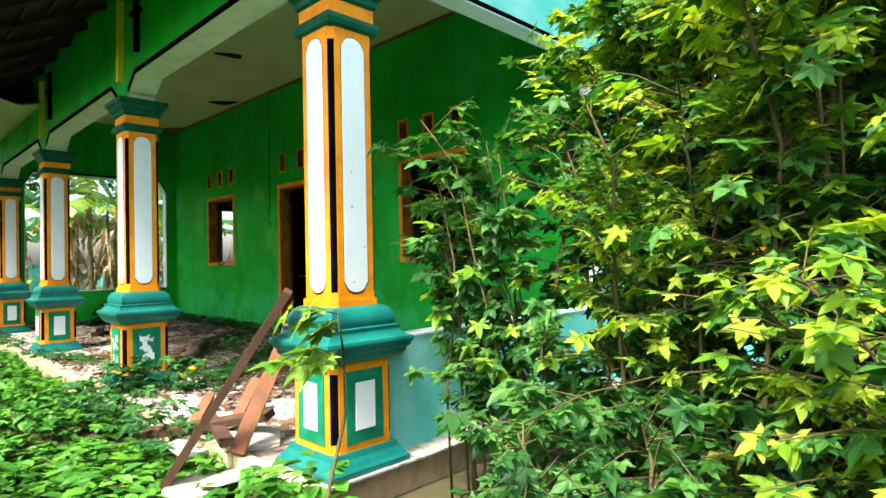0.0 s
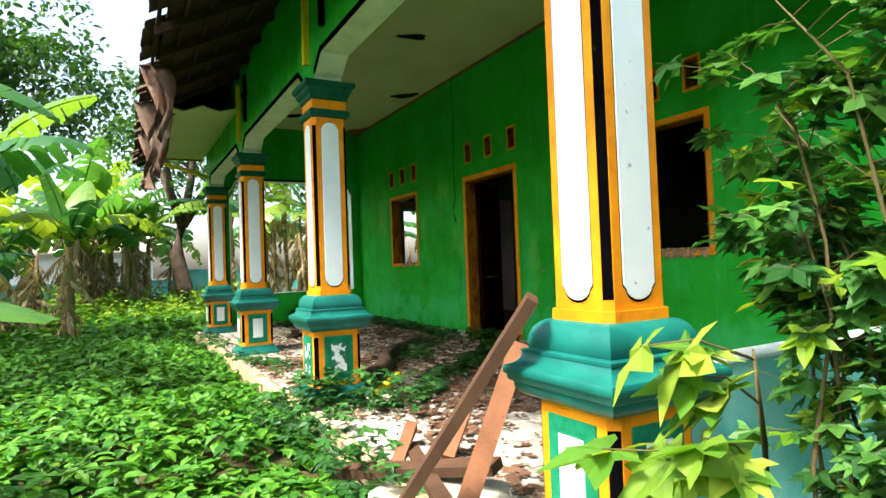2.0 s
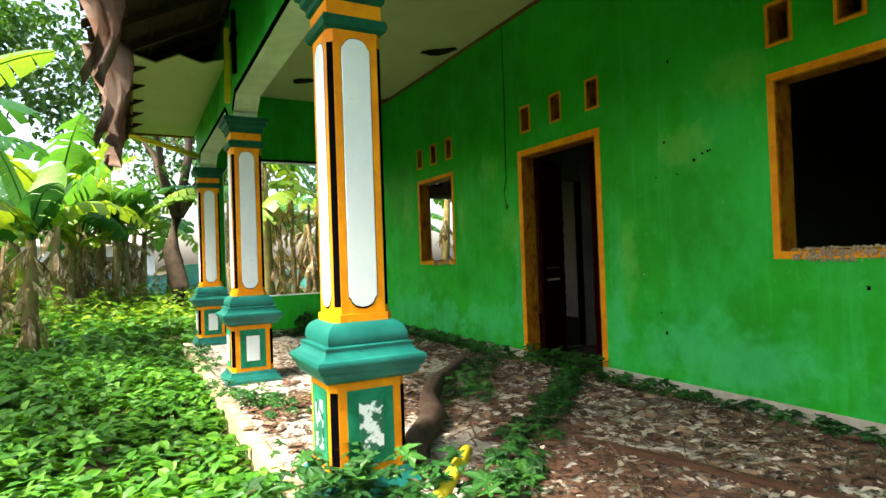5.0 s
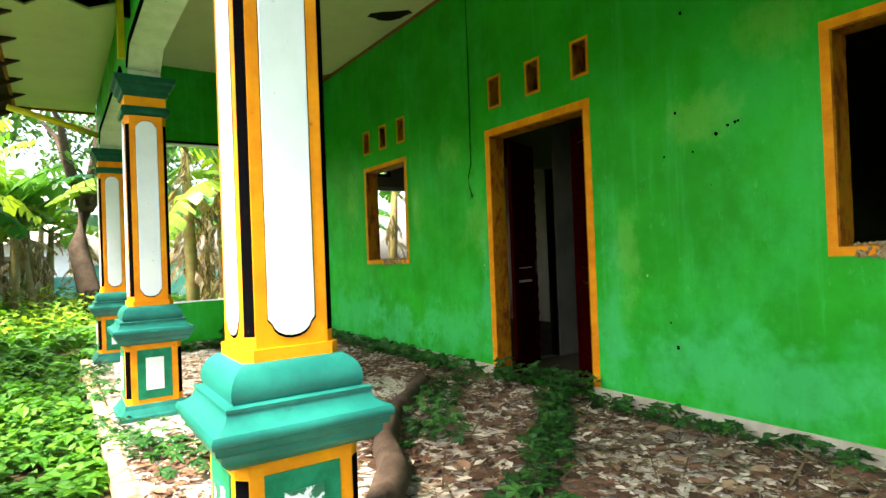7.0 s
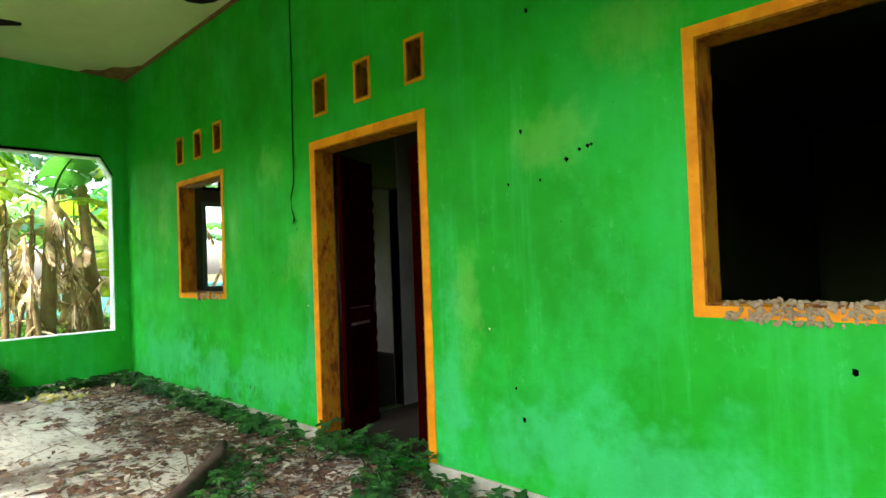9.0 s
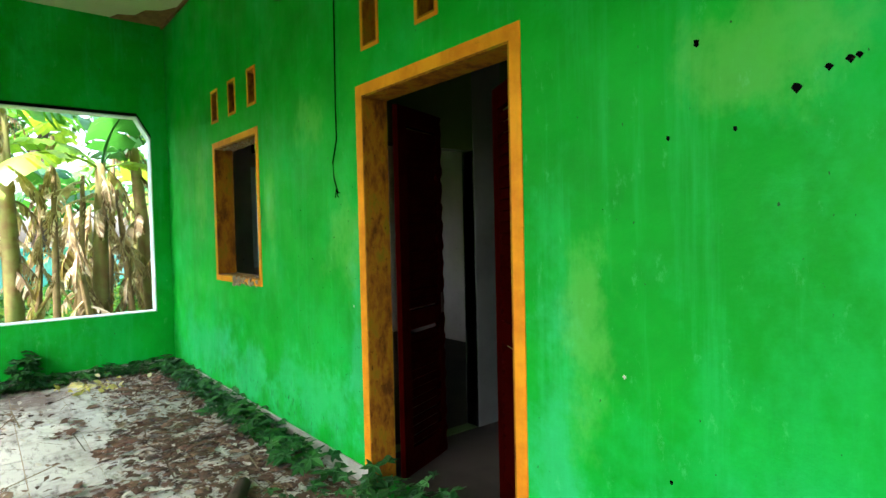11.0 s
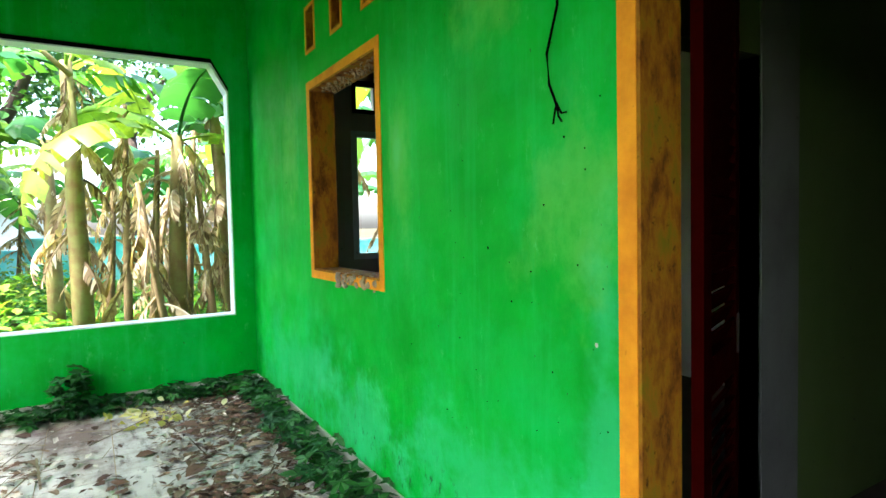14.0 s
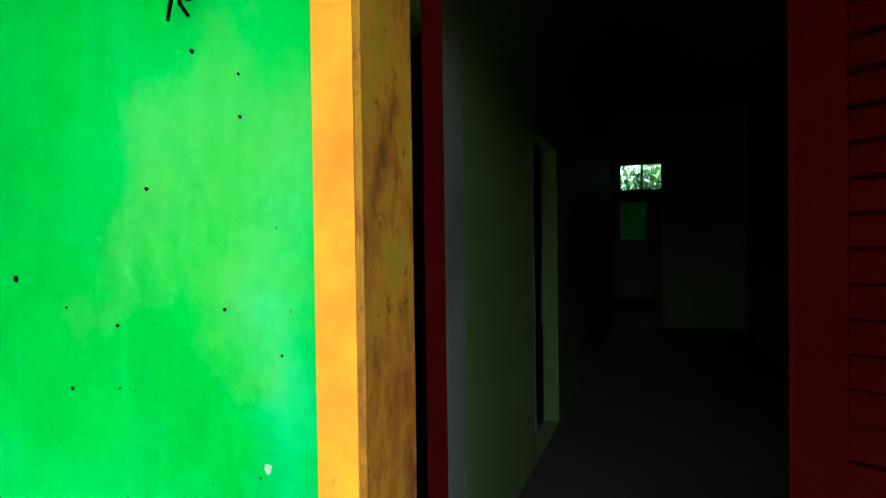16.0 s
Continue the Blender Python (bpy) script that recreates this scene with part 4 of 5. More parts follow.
tree((-19.6, 1.92, 0), [(-1.6, -0.8, 5.2), (0.9, 1.5, 5.0), (0.2, 0.4, 6.2), (1.4, -0.6, 5.0)], [(-1.6, -0.8, 5.3), (0.9, 1.5, 5.0), (0.2, 0.4, 6.2), (1.4, -0.6, 5.2), (0.2, 1.2, 4.0)], 2200, 0.6, "leafy tree with a dark crooked trunk in the yard", 0.18, 0.26)
tree((-27, -4.5, 0), [(-2, -1, 8), (2, 1.5, 8.5), (0.5, -2.5, 8), (-1, 2.5, 9)], [(-2, -1, 8), (2, 1.5, 8.5), (0.5, -2.5, 8), (-1, 2.5, 9), (0, 0, 10), (1, 4, 7.5)], 9000, 1.5, "tall dark green tree behind the banana plants", 0.26, 0.35, ((0, 0, 0), (0.1, 0, 2), (0.2, 0.1, 4), (0, 0, 6)))
tree((-31, 5, 0), [(-2, -1, 7), (2, 1.5, 7.5), (0.5, -2.5, 7)], [(-2, -1, 7), (2, 1.5, 7.5), (0.5, -2.5, 7), (0, 3, 7)], 3000, 1.4, "tall green tree behind the grove", 0.26, 0.3, ((0, 0, 0), (0.1, 0, 2), (0.2, 0.1, 4), (0, 0, 5)))


tree((-8.5, 20.5, 0), [(0.5, 0, 4), (-0.8, 0.4, 3.6)], [(0, 0, 3.2), (-0.6, 0.3, 2.9), (0.7, 0, 3.4)], 2400, 0.5, "dark leafy tree close behind the house", 0.16, 0.12, ((0, 0, 0), (0.1, 0, 1), (0, 0.1, 2), (0, 0, 2.8)))


# lower pane of the back window: grimy green glass
GREEN_GLASS = leaf_material("green_glass", (0.01, 0.10, 0.04), (0.01, 0.12, 0.05), (0.02, 0.15, 0.06), rough=0.3, glow=0.6, single=True)
bm = bmesh.new()
box(bm, -8.949, -8.401, BACK + 4.06, BACK + 4.07, 1.551, 2.399)
part("pane", bm, GREEN_GLASS, back_wall, "grimy green glass pane")


# unseen trees added opposite the house to block low sky light from the upper wall
for k in range(9):
    x = -27 + 4.2 * k
    points = [(u(-1.8, 1.8), u(-0.8, 0.8), z) for z in (0.7, 1.1, 1.5, 1.9, 2.3, 2.6, 2.9)]
    tree((x, -9.0 + u(-0.4, 0.4), 0), [(1.2, 0.3, 2.6), (-1.3, 0.2, 2.4), (0.2, -0.6, 2.8)], points, 2600, 0.55, "unseen low green tree added to block low sky light", 0.34, 0.12, ((0, 0, 0), (0.1, 0, 0.5), (0, 0.1, 1.0), (0, 0, 1.5)))


# ---- boundary wall and the house beyond ----
bm = bmesh.new()
box(bm, -29.2, -29.0, -16, 16, 0, 1.05)
box(bm, -29.25, -28.95, -16, 16, 1.05, 1.13)
for k in range(9):
    box(bm, -29.27, -28.93, -16 + 4 * k - 0.15, -16 + 4 * k + 0.15, 0, 1.2)
box(bm, -26.1, -25.9, 2.2, 5.4, 0, 1.42)
box(bm, -26.14, -25.86, 2.15, 5.45, 1.42, 1.5)
setting("boundary_wall", bm, WALL_TEAL, "low teal boundary wall beyond the yard", "wall")


def far_house():
    th = thing("house", (-38, -4, 0), "low white house with a grey roof beyond the boundary wall", "house")
    bm = bmesh.new()
    holed_wall(bm, -6.0, 6.0, 0, 2.7, -0.1, 0.1, [(-3.5, -2.2, 0.9, 2.1), (3, 4.3, 0.9, 2.1)], axis="x")
    box(bm, -6.0, -0.1, -6, -5.85, 0, 2.7)
    box(bm, -6.0, -0.1, 5.85, 6, 0, 2.7)
    part("wall", bm, WHITE, th)
    bm = bmesh.new()
    prism(bm, [(0.9, 2.6), (0.9, 2.7), (-3, 4.3), (-7, 2.7), (-7, 2.6), (-3, 4.15)], -6.6, 6.6, "y")
    part("roof", bm, SKIRT, th, "pale grey sheet roof")
    for ya, yb, za, zb in ((-3.5, -2.2, 0.9, 2.1), (3, 4.3, 0.9, 2.1)):
        bm = bmesh.new()
        box(bm, -0.06, -0.02, ya, yb, za, zb)
        part("window", bm, PALE, th)


ROOF_TILE = painted((0.10, 0.05, 0.035), (0.06, 0.04, 0.03), (0.02, 0.015, 0.01), 0.5, 6, rough=0.9)
far_house()

# ---- eaves ----
def roof_z(y):
    return 4.02 + (y - 1.93) * 0.52


DARK_WOOD = painted((0.035, 0.022, 0.014), (0.02, 0.012, 0.008), (0.01, 0.006, 0.004), 0.5, 8, rough=0.9)
RUST = painted((0.16, 0.09, 0.06), (0.24, 0.19, 0.16), (0.05, 0.03, 0.02), 0.6, 4, rough=0.85)
EAVE_Y = 0.72
bm = bmesh.new()
prism(bm, [(EAVE_Y + 0.1, roof_z(EAVE_Y + 0.1) + 0.10), (EAVE_Y + 0.1, roof_z(EAVE_Y + 0.1) + 0.085), (11.5, roof_z(11.5) + 0.085), (11.5, roof_z(11.5) + 0.10)], -13.7, -2.2, "x")
prism(bm, [(4.45, roof_z(4.45) + 0.10), (4.45, roof_z(4.45) + 0.085), (11.5, roof_z(11.5) + 0.085), (11.5, roof_z(11.5) + 0.10)], -2.199, 7.3, "x")
roof = setting("roof", bm, DARK_WOOD, "old clay tiled roof with dark rafters and a broken eave", "roof")
bm = bmesh.new()
prism(bm, [(11.5, roof_z(11.5) + 0.1), (19, 4.6), (19, 4.5), (11.5, roof_z(11.5))], -13.7, 7.3, "x")
part("rear_slope", bm, ROOF_TILE, roof)
for k in range(17):
    x = -13.6 + k * 0.7
    bm = bmesh.new()
    y0 = EAVE_Y + u(0.0, 0.12)
    prism(bm, [(y0, roof_z(y0) - 0.02), (y0, roof_z(y0) + 0.06), (5.2, roof_z(5.2) + 0.06), (5.2, roof_z(5.2) - 0.02)], x, x + 0.05, "x")
    part("rafter", bm, DARK_WOOD, roof)
for k in range(7):
    bm = bmesh.new()
    y = EAVE_Y + 0.02 + k * 0.22
    box(bm, -13.65, -2.25, y, y + 0.03, roof_z(y) + 0.055, roof_z(y) + 0.085)
    part("batten", bm, DARK_WOOD, roof)


def roof_tile_mesh():
    bm = bmesh.new()
    prof = [(-0.11, 0.0), (-0.06, 0.035), (0.0, 0.04), (0.05, 0.02), (0.11, 0.0)]
    t = 0.014
    rows = []
    for yy, dz in ((0.0, 0.0), (0.30, 0.155)):
        rows.append(([bm.verts.new((px, yy, pz + dz)) for px, pz in prof], [bm.verts.new((px, yy, pz + dz - t)) for px, pz in prof]))
    (a, al), (b, bl) = rows
    for i in range(4):
        bm.faces.new([a[i], a[i + 1], b[i + 1], b[i]])
        bm.faces.new([al[i + 1], al[i], bl[i], bl[i + 1]])
        bm.faces.new([al[i], al[i + 1], a[i + 1], a[i]])
    return finish("roof_tile", bm, ROOF_TILE)


tile_me = roof_tile_mesh()
for k in range(56):
    x = -13.6 + k * 0.205
    for row in (0, 1):
        if row == 0 and u(0, 1) < 0.2 and x < -5:
            continue
        ob = new("roof_tile", tile_me)
        ob.parent = roof
        y = EAVE_Y - 0.06 + row * 0.25
        ob.matrix_basis = pose(x + u(-0.01, 0.01), y + u(-0.02, 0.02), roof_z(y) + 0.115 + row * 0.015, u(-3, 3), u(-3, 3), u(-4, 4))

# soffit boards left at the far end of the eave
bm = bmesh.new()
prism(bm, [(-13.55, 1.03), (-9.7, 1.03), (-9.9, 1.25), (-9.55, 1.45), (-9.75, 1.7), (-9.5, 1.925), (-13.55, 1.925)], 3.60, 3.62, "z")
setting("soffit", bm, CREAM, "cream soffit boards broken off along one edge", "soffit")
bm = bmesh.new()
box(bm, -13.58, -9.6, 1.0, 1.03, 3.56, 3.68)
box(bm, -13.58, -13.55, 1.03, 1.93, 3.57, 3.66)
setting("fascia", bm, REVEAL, "weathered brown fascia board", "fascia")


# torn roofing felt that hangs off the eave
def hanging_sheet(at, drop, width, turn, label):
    th = new("torn_sheet")
    th.matrix_basis = pose(*at, 0, 0, turn)
    tagged(th, label, "sheet", "torn sheets on the eave")
    bm = bmesh.new()
    nx, nz = 7, 9
    grid = []
    for j in range(nz + 1):
        row = []
        for i in range(nx + 1):
            fx, fz = i / nx - 0.5, j / nz
            w = width * (1 - 0.45 * fz + 0.12 * math.sin(7 * fz + i))
            row.append(bm.verts.new((fx * w + 0.1 * math.sin(3 * fz), 0.06 * math.sin(5 * fx * 3 + 4 * fz) * (0.3 + fz) + u(-0.015, 0.015), -drop * fz * (1 + 0.12 * math.sin(9 * fx)))))
        grid.append(row)
    for j in range(nz):
        for i in range(nx):
            bm.faces.new([grid[j][i], grid[j][i + 1], grid[j + 1][i + 1], grid[j + 1][i]]).smooth = True
    bmesh.ops.solidify(bm, geom=bm.faces[:], thickness=0.006)
    part("sheet", bm, RUST, th)
    bm = bmesh.new()
    tube(bm, [(-width / 2, 0, 0.0), (width / 2, 0, 0.01)], [0.015, 0.015], 5)
    part("lath", bm, DARK_WOOD, th)


hanging_sheet((-7.6, EAVE_Y + 0.05, roof_z(EAVE_Y) + 0.05), 0.7, 0.28, 75, "torn brown sheet hanging from the broken eave")
hanging_sheet((-9.0, EAVE_Y + 0.08, roof_z(EAVE_Y) + 0.05), 0.85, 0.4, 60, "torn brown sheet hanging from the broken eave")
hanging_sheet((-10.6, EAVE_Y + 0.1, roof_z(EAVE_Y) + 0.05), 0.8, 0.55, 20, "torn brown sheet hanging from the broken eave")

# dark lines along the lower edge of the beam
for face_y, nm in ((COLUMN_Y - 0.12 - 0.014, "edge_line"),):
    for (xa, za), (xb, zb) in zip(beam_profile, beam_profile[1:]):
        if za < 3.9 and zb < 3.9 and abs(xa - xb) > 0.05 and not (za < 2.95 and zb < 2.95):
            bm = bmesh.new()
            prism(bm, [(xa, za), (xb, zb), (xb, zb + 0.04), (xa, za + 0.04)], face_y, face_y + 0.012, "y")
            part(nm, bm, BLACK, beam, "black painted line")
for x in COLUMN_X[1:3]:
    # iron bracket and a yellow lath on the face of the beam above the column
    bm = bmesh.new()
    box(bm, -0.035, 0.035, -0.05, 0, 0, 0.78)
    lath = tagged(part("yellow_lath", bevelled(bm, 0.004), YELLOW), "yellow painted lath nailed to the beam", "lath", "laths on the beam")
    lath.matrix_basis = pose(x - 0.02, COLUMN_Y - 0.121, 3.12, 0, 3, 0)
    bm = bmesh.new()
    box(bm, -0.03, 0.03, -0.04, 0, 0, 0.62)
    box(bm, -0.10, 0.10, -0.05, -0.0, 0.34, 0.38)
    br = tagged(part("iron_bracket", bm, BLACK), "dark iron bracket fixed to the beam", "bracket", "brackets on the beam")
    br.matrix_basis = pose(x + 0.45, COLUMN_Y - 0.121, 3.3)
bm = bmesh.new()
tube(bm, [(0, 0, 0), (0.05, -0.45, 0.13), (0.02, -0.95, 0.27)], [0.04, 0.04, 0.04], 6)
strut = tagged(part("eave_strut", bm, YELLOW), "yellow painted wooden strut under the eave", "strut")
strut.matrix_basis = pose(-12.75, 1.925, 3.12)

# ragged black plates under the uncut porch ceiling, painted as the shade inside holes
HOLE_SHADE = painted((0.004, 0.004, 0.004), (0.008, 0.006, 0.005), (0.002, 0.002, 0.002), 0.2, 9, rough=1.0)
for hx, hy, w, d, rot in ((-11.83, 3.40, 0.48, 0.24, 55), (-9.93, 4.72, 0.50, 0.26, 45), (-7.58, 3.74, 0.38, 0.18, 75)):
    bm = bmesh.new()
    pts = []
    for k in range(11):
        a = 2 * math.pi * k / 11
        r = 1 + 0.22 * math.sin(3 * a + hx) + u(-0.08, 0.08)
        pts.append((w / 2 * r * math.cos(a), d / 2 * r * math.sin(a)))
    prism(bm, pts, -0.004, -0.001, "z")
    hole = part("ceiling_hole", bm, HOLE_SHADE)
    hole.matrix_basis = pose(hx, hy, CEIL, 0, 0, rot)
    tagged(hole, "ragged black plate painted as the dark of a ceiling hole", "hole", kind="structure")
STAIN = painted((0.20, 0.11, 0.04), (0.10, 0.05, 0.02), (0.03, 0.02, 0.01), 0.5, 12, rough=0.9)
bm = bmesh.new()
prism(bm, [(-12.94, 4.98), (-12.94, 4.45), (-12.8, 4.5), (-12.72, 4.66), (-12.5, 4.72), (-12.42, 4.86), (-12.2, 4.98)], CEIL - 0.012, CEIL - 0.002, "z")
tagged(part("rotten_board", bm, STAIN), "rotten brown corner of the ceiling", "board", kind="structure")
bm = bmesh.new()
box(bm, WEST + 0.001, EAST - 0.16, WALL - 0.03, WALL - 0.004, CEIL - 0.035, CEIL - 0.002)
setting("trim", bm, STAIN, "brown wooden batten under the ceiling", "trim")

# skirting strips
bm = bmesh.new()
for xa, xb in ((WEST, DOOR[0] - 0.0), (DOOR[1], EAST - 0.16)):
    box(bm, xa, xb, WALL - 0.012, WALL - 0.001, FLOOR - 0.004, FLOOR + 0.10)
box(bm, WEST + 0.001, WEST + 0.012, 2.34, WALL - 0.013, FLOOR - 0.004, FLOOR + 0.10)
setting("baseboard", bm, SKIRT, "grimy pale tile skirting", "skirting")


# ---- hall door, cable, sills ----
def door_leaf(at, turn, width, label, flip):
    th = new("door_leaf")
    th.matrix_basis = pose(*at, 0, 0, turn)
    tagged(th, label, "door", "double door")
    h, t = 2.33, 0.035
    for nm, b in (("stile", (0, 0.10, 0, h)), ("stile", (width - 0.09, width, 0, h)), ("rail", (0.10, width - 0.09, 0, 0.16)), ("rail", (0.10, width - 0.09, 0.92, 1.04)), ("rail", (0.10, width - 0.09, h - 0.12, h))):
        bm = bmesh.new()
        if flip == 0 and b[1] == width:
            edge = [(width - 0.014 + 0.012 * math.sin(k * 1.9) + u(-0.006, 0.006), h * k / 60) for k in range(61)]
            prism(bm, [(b[0], h), (b[0], 0)] + edge, -t / 2, t / 2, "y")
        else:
            box(bm, b[0], b[1], -t / 2, t / 2, b[2], b[3])
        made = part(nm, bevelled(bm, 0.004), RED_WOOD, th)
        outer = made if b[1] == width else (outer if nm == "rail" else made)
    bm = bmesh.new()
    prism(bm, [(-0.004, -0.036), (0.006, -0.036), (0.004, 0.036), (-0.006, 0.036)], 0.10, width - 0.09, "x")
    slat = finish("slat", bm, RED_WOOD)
    for k in range(12):
        ob = new("slat", slat)
        ob.parent = th
        ob.matrix_basis = pose(0, 0, 0.20 + k * 0.06, 24, 0, 0)
    for k in range(19):
        ob = new("slat", slat)
        ob.parent = th
        ob.matrix_basis = pose(0, 0, 1.08 + k * 0.06, 24, 0, 0)
    bm = bmesh.new()
    box(bm, width - 0.065, width - 0.03, -t / 2 - 0.004, -t / 2, 0.98, 1.12)
    part("lock_plate", bm, STEEL, outer, "rusted dark steel lock plate")


STEEL = material("steel", (0.06, 0.045, 0.035), 0.7, 0.6)
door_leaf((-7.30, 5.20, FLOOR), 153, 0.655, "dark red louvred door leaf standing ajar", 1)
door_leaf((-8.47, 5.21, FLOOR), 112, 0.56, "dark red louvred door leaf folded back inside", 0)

bm = bmesh.new()
tube(bm, [(0, 0, 2.25), (0.005, 0, 1.4), (-0.005, -0.004, 0.55), (0.0, -0.006, 0.34), (-0.045, -0.012, 0.20), (-0.035, -0.012, 0.10), (0.0, -0.014, 0.03)], [0.0045] * 7, 6)
for e in ((-0.01, -0.02, -0.03), (0.03, -0.02, -0.028), (0.045, -0.015, 0.0)):
    tube(bm, [(0.0, -0.014, 0.035), (e[0] * 0.5, e[1], e[2] * 0.3), e], [0.004, 0.0035, 0.003], 5)
cable = tagged(part("loose_cable", bm, BLACK), "loose black electric cable hanging down the wall", "cable")
cable.matrix_basis = pose(-8.80, WALL - 0.008, 1.99)


def rubble(name, box6, count, mat, size, label, category):
    x0, x1, y0, y1, z0, z1 = box6
    bm = bmesh.new()
    for _ in range(count):
        m = pose(u(x0, x1), u(y0, y1), u(z0, z1), u(0, 360), u(0, 360), u(0, 360)) @ Matrix.Diagonal((u(0.6, 1.4), u(0.5, 1.2), u(0.4, 0.9), 1))
        bmesh.ops.create_icosphere(bm, subdivisions=1, radius=u(*size), matrix=m)
    for v in bm.verts:
        v.co += Vector((u(-1, 1), u(-1, 1), u(-1, 1))) * size[0] * 0.25
    return tagged(part(name, bm, mat), label, category)


rubble("broken_sill", (-5.40, -4.42, 4.978, 5.15, 1.29, 1.374), 1400, CEMENT, (0.008, 0.020), "crumbling cement where the window sill broke off", "rubble")
rubble("broken_lintel", (-11.15, -10.25, 5.03, 5.15, 2.552, 2.57), 240, CEMENT, (0.008, 0.016), "crumbling cement under the window head", "rubble")
rubble("broken_sill", (-10.80, -10.22, 4.975, 5.12, 1.30, 1.362), 220, CEMENT, (0.010, 0.024), "crumbling cement where the window sill broke off", "rubble")

# chips and marks on the plaster
def mark(x, z, r, mat, label):
    bm = bmesh.new()
    pts = [(r * (1 + 0.3 * math.sin(3 * k + x * 9)) * math.cos(k * 0.785), r * (1.2 + 0.3 * math.cos(2 * k)) * math.sin(k * 0.785)) for k in range(8)]
    prism(bm, pts, -0.003, 0.001, "y")
    ob = tagged(part("wall_mark", bm, mat), label, "mark", "marks on the wall")
    ob.matrix_basis = pose(x, WALL, z)


for x, z, r in ((-6.45, 2.32, 0.018), (-6.55, 2.03, 0.013), (-6.33, 2.03, 0.012), (-6.16, 2.12, 0.022), (-6.08, 2.16, 0.016), (-6.03, 2.17, 0.018), (-6.01, 2.175, 0.014), (-6.5, 0.69, 0.022), (-6.55, 0.86, 0.012),
                (-4.94, 1.12, 0.022), (-6.38, 2.99, 0.02), (-8.79, 1.92, 0.006), (-8.89, 1.71, 0.005), (-9.07, 1.37, 0.005), (-9.21, 1.56, 0.008), (-8.7, 1.81, 0.004)):
    mark(x, z, r * 0.55, BLACK, "small dark chip in the green plaster")
for k in range(38):
    mark(u(-9.5, -8.6) if k < 24 else u(-12.3, -5.0), u(0.7, 2.2), u(0.0011, 0.0024), BLACK, "tiny dark scratch in the green plaster")
mark(-8.66, 1.28, 0.006, FLAKE, "pale chip where the plaster flaked off")
mark(-6.73, 1.19, 0.006, FLAKE, "pale chip where the plaster flaked off")
PILE = leaf_material("yellow_leaf", (0.45, 0.40, 0.06), (0.60, 0.55, 0.20), (0.62, 0.60, 0.42), rough=0.8, glow=0.2)
spots = [((-12.42 + rng.gauss(0, 0.12), 4.05 + rng.gauss(0, 0.16), FLOOR + u(0.01, 0.07)), (u(-60, 60), u(-60, 60), u(0, 360)), u(0.05, 0.13)) for _ in range(46)]
tagged(new("fallen_leaves", scattered("fallen_leaves", spots, ovate(), PILE)), "heap of pale yellow fallen leaves by the dwarf wall", "fallen leaves", kind="stuff")


def broken_slab(x, y, z, r, tilt, turn):
    bm = bmesh.new()
    prism(bm, [(r * u(0.7, 1.1) * math.cos(k * 1.047), r * u(0.6, 0.9) * math.sin(k * 1.047)) for k in range(6)], 0, 0.035, "z")
    ob = tagged(part("broken_slab", bevelled(bm, 0.004), SKIRT), "pale broken cement slab on the porch edge", "slab", "broken slabs by the column")
    ob.matrix_basis = pose(x, y, z, tilt, tilt * 0.5, turn)


for a in ((-3.45, 1.85, FLOOR + 0.01, 0.26, 4, 20), (-3.1, 1.62, 0.12, 0.24, -12, 70), (-3.75, 1.66, 0.13, 0.22, 9, 130), (-3.3, 1.45, 0.05, 0.2, -6, 200), (-4.1, 1.9, FLOOR + 0.008, 0.2, 3, 250)):
    broken_slab(*a)

# ---- timber on the porch ----
PLANK_RED = painted((0.21, 0.095, 0.05), (0.13, 0.06, 0.032), (0.06, 0.03, 0.02), 0.7, 5, rough=0.85, bump_strength=0.5)
PLANK = painted((0.085, 0.046, 0.027), (0.05, 0.028, 0.018), (0.035, 0.02, 0.012), 0.7, 5, rough=0.85, bump_strength=0.5)


def plank(a, b, w, t, roll, label, wood=None):
    a, b = Vector(a), Vector(b)
    bm = bmesh.new()
    L = (b - a).length
    box(bm, -w / 2, w / 2, -t / 2, t / 2, 0, L)
    ob = part("plank", bevelled(bm, 0.005), wood or PLANK)
    ob.matrix_basis = Matrix.Translation(a) @ (b - a).to_track_quat("Z", "Y").to_matrix().to_4x4() @ pose(0, 0, 0, 0, 0, roll)
    return tagged(ob, label, "plank", "loose timber on the porch")


plank((-3.42, 1.33, 0.08), (-2.80, 1.77, 1.17), 0.095, 0.045, 20, "rough brown plank leaning on the column")
plank((-3.2, 1.65, 0.22), (-3.40, 2.14, 0.90), 0.09, 0.05, 35, "reddish sawn batten leaning on the timber", PLANK_RED)
plank((-4.3, 1.5, 0.15), (-3.35, 1.95, 0.36), 0.10, 0.05, 10, "rough brown plank lying over the porch edge")
plank((-4.3, 1.95, FLOOR + 0.03), (-3.2, 1.6, FLOOR + 0.10), 0.08, 0.04, 0, "short brown plank lying on the tiles")
plank((-3.95, 2.02, FLOOR + 0.03), (-4.14, 2.27, FLOOR + 0.24), 0.07, 0.04, 15, "short reddish batten stub among the timber", PLANK_RED)
plank((-4.02, 1.74, FLOOR + 0.03), (-4.36, 2.0, FLOOR + 0.13), 0.07, 0.045, 5, "short reddish batten stub among the timber", PLANK_RED)
plank((-5.75, 3.5, FLOOR + 0.025), (-3.9, 4.0, FLOOR + 0.03), 0.05, 0.035, 0, "thin brown batten lying on the tiles")

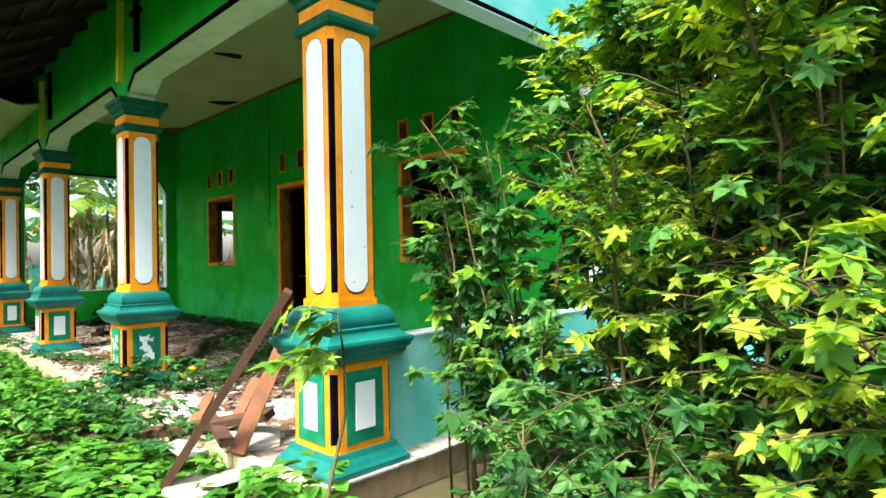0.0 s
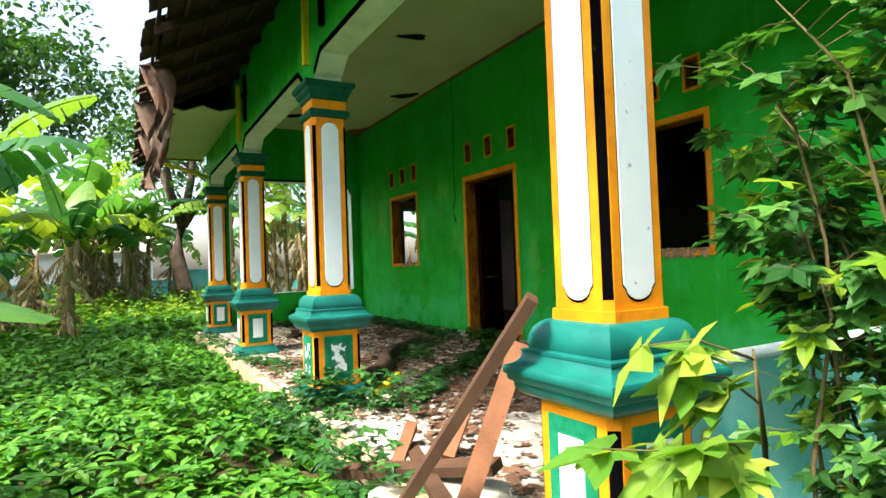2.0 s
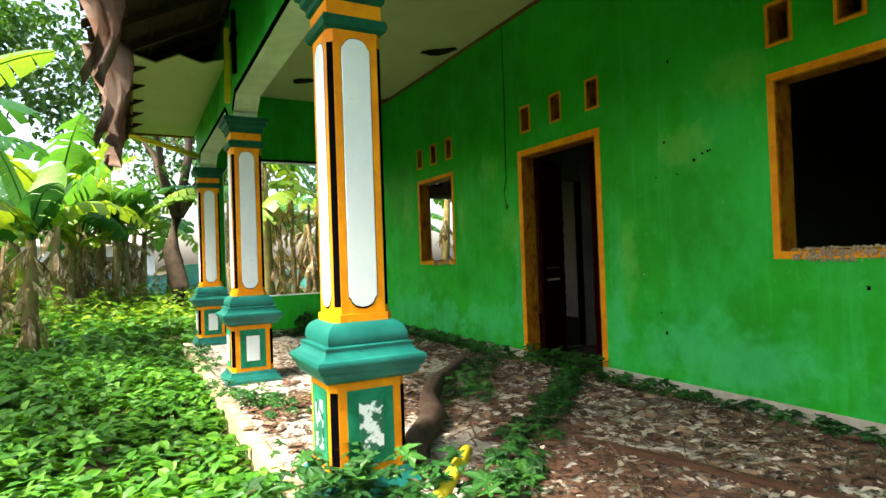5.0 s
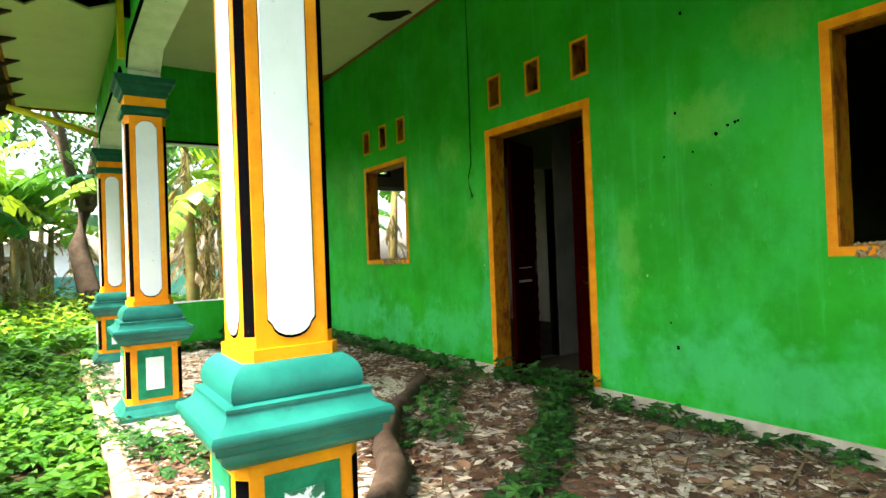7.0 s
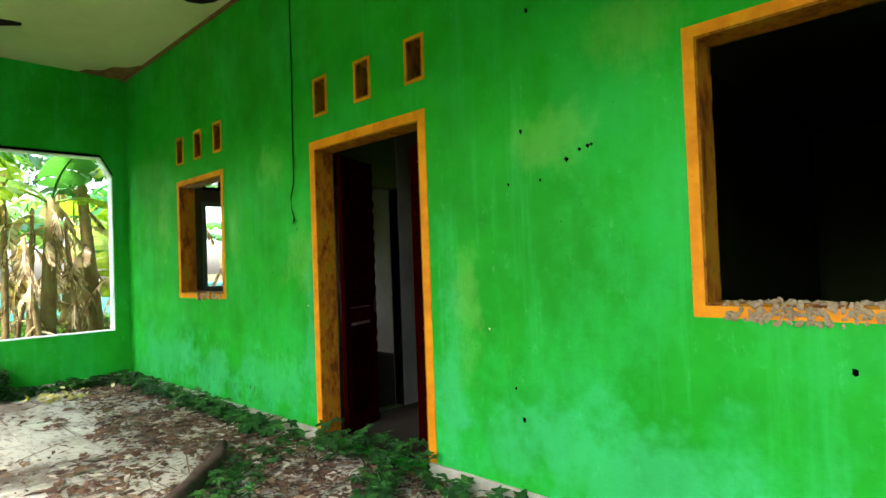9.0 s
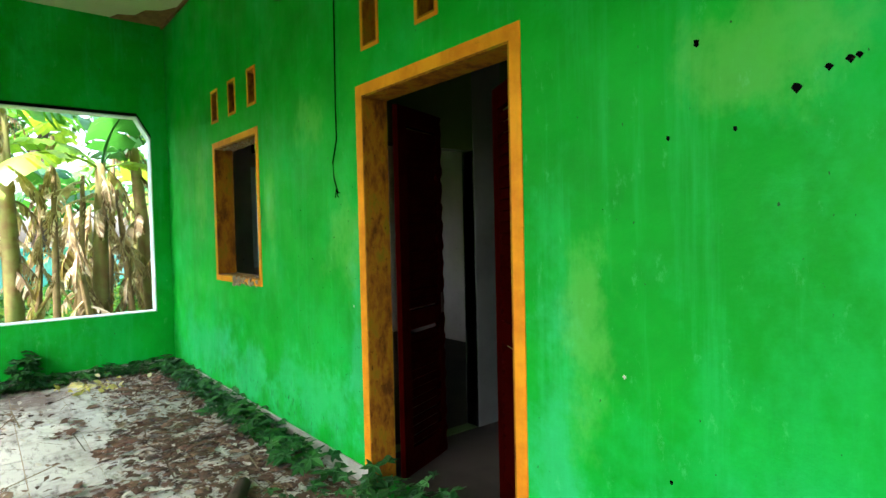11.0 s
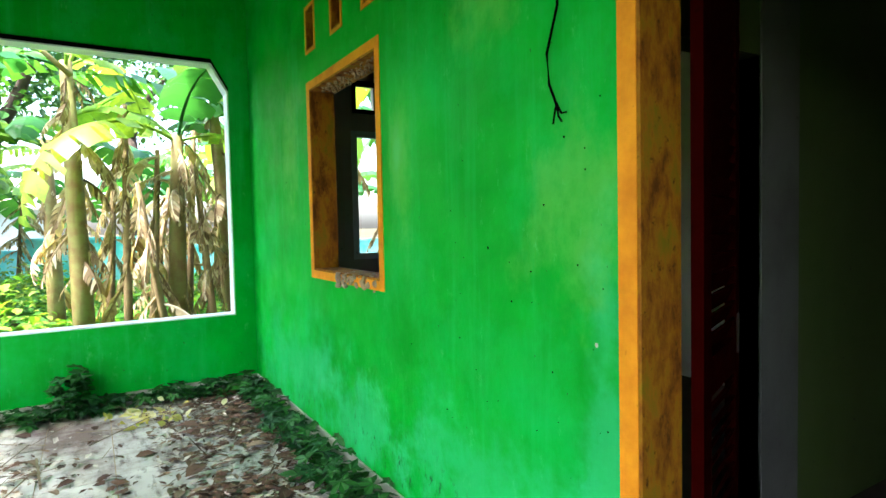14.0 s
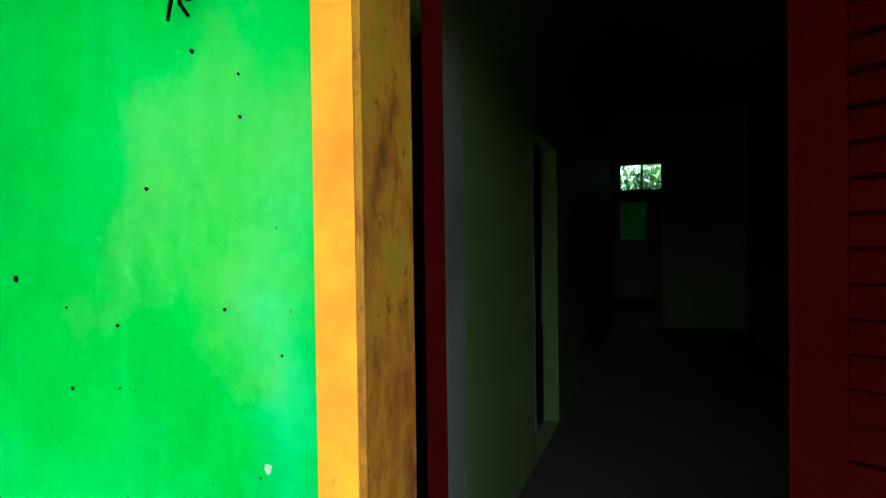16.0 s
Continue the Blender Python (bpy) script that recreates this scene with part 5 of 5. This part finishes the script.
# fallen log across the tiles: knotted, with ridged bark
LOG = painted((0.055, 0.038, 0.028), (0.10, 0.07, 0.052), (0.02, 0.014, 0.01), 0.7, 9, rough=0.9, bump_strength=1.0)
pts = [(-6.15, 2.42), (-6.75, 2.85), (-7.2, 3.05), (-7.6, 3.28), (-8.1, 3.7), (-8.6, 4.15), (-9.0, 4.4)]
radii = [0.075, 0.092, 0.074, 0.08, 0.062, 0.06, 0.04]
line, girths = [], []
for k in range(43):
    f = k / 7
    i = min(5, int(f))
    w = f - i
    x, y = (pts[i][q] * (1 - w) + pts[i + 1][q] * w for q in (0, 1))
    g = (radii[i] * (1 - w) + radii[i + 1] * w) * (1 + 0.13 * noise.noise((x * 5, y * 5, 2.0)))
    line.append((x + 0.03 * noise.noise((x * 3, 0, 7.0)), y + 0.03 * noise.noise((0, y * 3, 7.0)), FLOOR + g * 0.86))
    girths.append(g)
bm = bmesh.new()
tube(bm, line, girths, 18)
for k, v in enumerate(bm.verts):
    ring, side = divmod(k, 18)
    c = Vector(line[ring])
    v.co = c + (v.co - c) * (1 + 0.10 * noise.noise((side * 0.9, ring * 0.16, 4.0)) + (0.07 if side % 3 == 0 else 0.0))
tagged(part("log", bm, LOG), "dark rotting log lying across the porch", "log")
bm = bmesh.new()
tube(bm, [(-5.35, 2.15, FLOOR + 0.10), (-5.55, 2.35, FLOOR + 0.135), (-5.75, 2.55, FLOOR + 0.16)], [0.04, 0.038, 0.035], 9)
tagged(part("yellow_pole", bm, YELLOW), "short yellow painted wooden pole among the leaves", "pole")
for k, (x, y, z) in enumerate(((-10.55, 2.86, 0), (-10.78, 2.98, 0), (-10.64, 2.92, 0.066))):
    bm = bmesh.new()
    box(bm, -0.1, 0.1, -0.05, 0.05, 0, 0.065)
    ob = tagged(part("brick", bevelled(bm, 0.006), DARK_WOOD), "dark mossy broken brick on the tiles", "brick", "bricks on the porch")
    ob.matrix_basis = pose(x, y, FLOOR + z, 0, 0, 20 + 70 * k)

# ---- floor tiles ----
def tile_look(nt, b):
    rnd = nt.nodes.new("ShaderNodeObjectInfo").outputs["Random"]
    c = ramp(nt, rnd, [(0, (0.50, 0.47, 0.42)), (0.5, (0.58, 0.56, 0.50)), (1, (0.46, 0.44, 0.39))])
    v = coords(nt)
    dirt = ramp(nt, noise_tex(nt, v, 1.3, 6, 0.7), [(0.46, grey(0)), (0.66, grey(0.92))])
    c = mix(nt, dirt, c, (0.11, 0.058, 0.036))
    vs = coords(nt, (1, 3, 1))
    smear = ramp(nt, noise_tex(nt, vs, 6, 5, 0.7), [(0.52, grey(0)), (0.66, grey(0.8))])
    c = mix(nt, smear, c, (0.06, 0.035, 0.02))
    nt.links.new(c, b.inputs["Base Color"])
    bump(nt, b, noise_tex(nt, v, 30, 4), 0.4, 0.006)


TILE = material("tile", tile_look, 0.6)
P = 0.405
bm = bmesh.new()
box(bm, 0, P - 0.006, 0, P - 0.006, -0.012, 0)
tile_me2 = finish("floor_tile", bevelled(bm, 0.002), TILE)
floor_ob = bpy.data.objects["porch_floor"]
for i in range(26):
    for j in range(9):
        x, y = WEST + 0.015 + i * P, 4.595 - j * P
        if y < 1.70 or x + P > -2.3:
            continue
        ob = new("floor_tile", tile_me2)
        ob.parent = floor_ob
        ob.matrix_basis = pose(x, y, FLOOR + u(-0.002, 0.002), u(-0.25, 0.25), u(-0.25, 0.25), 0)
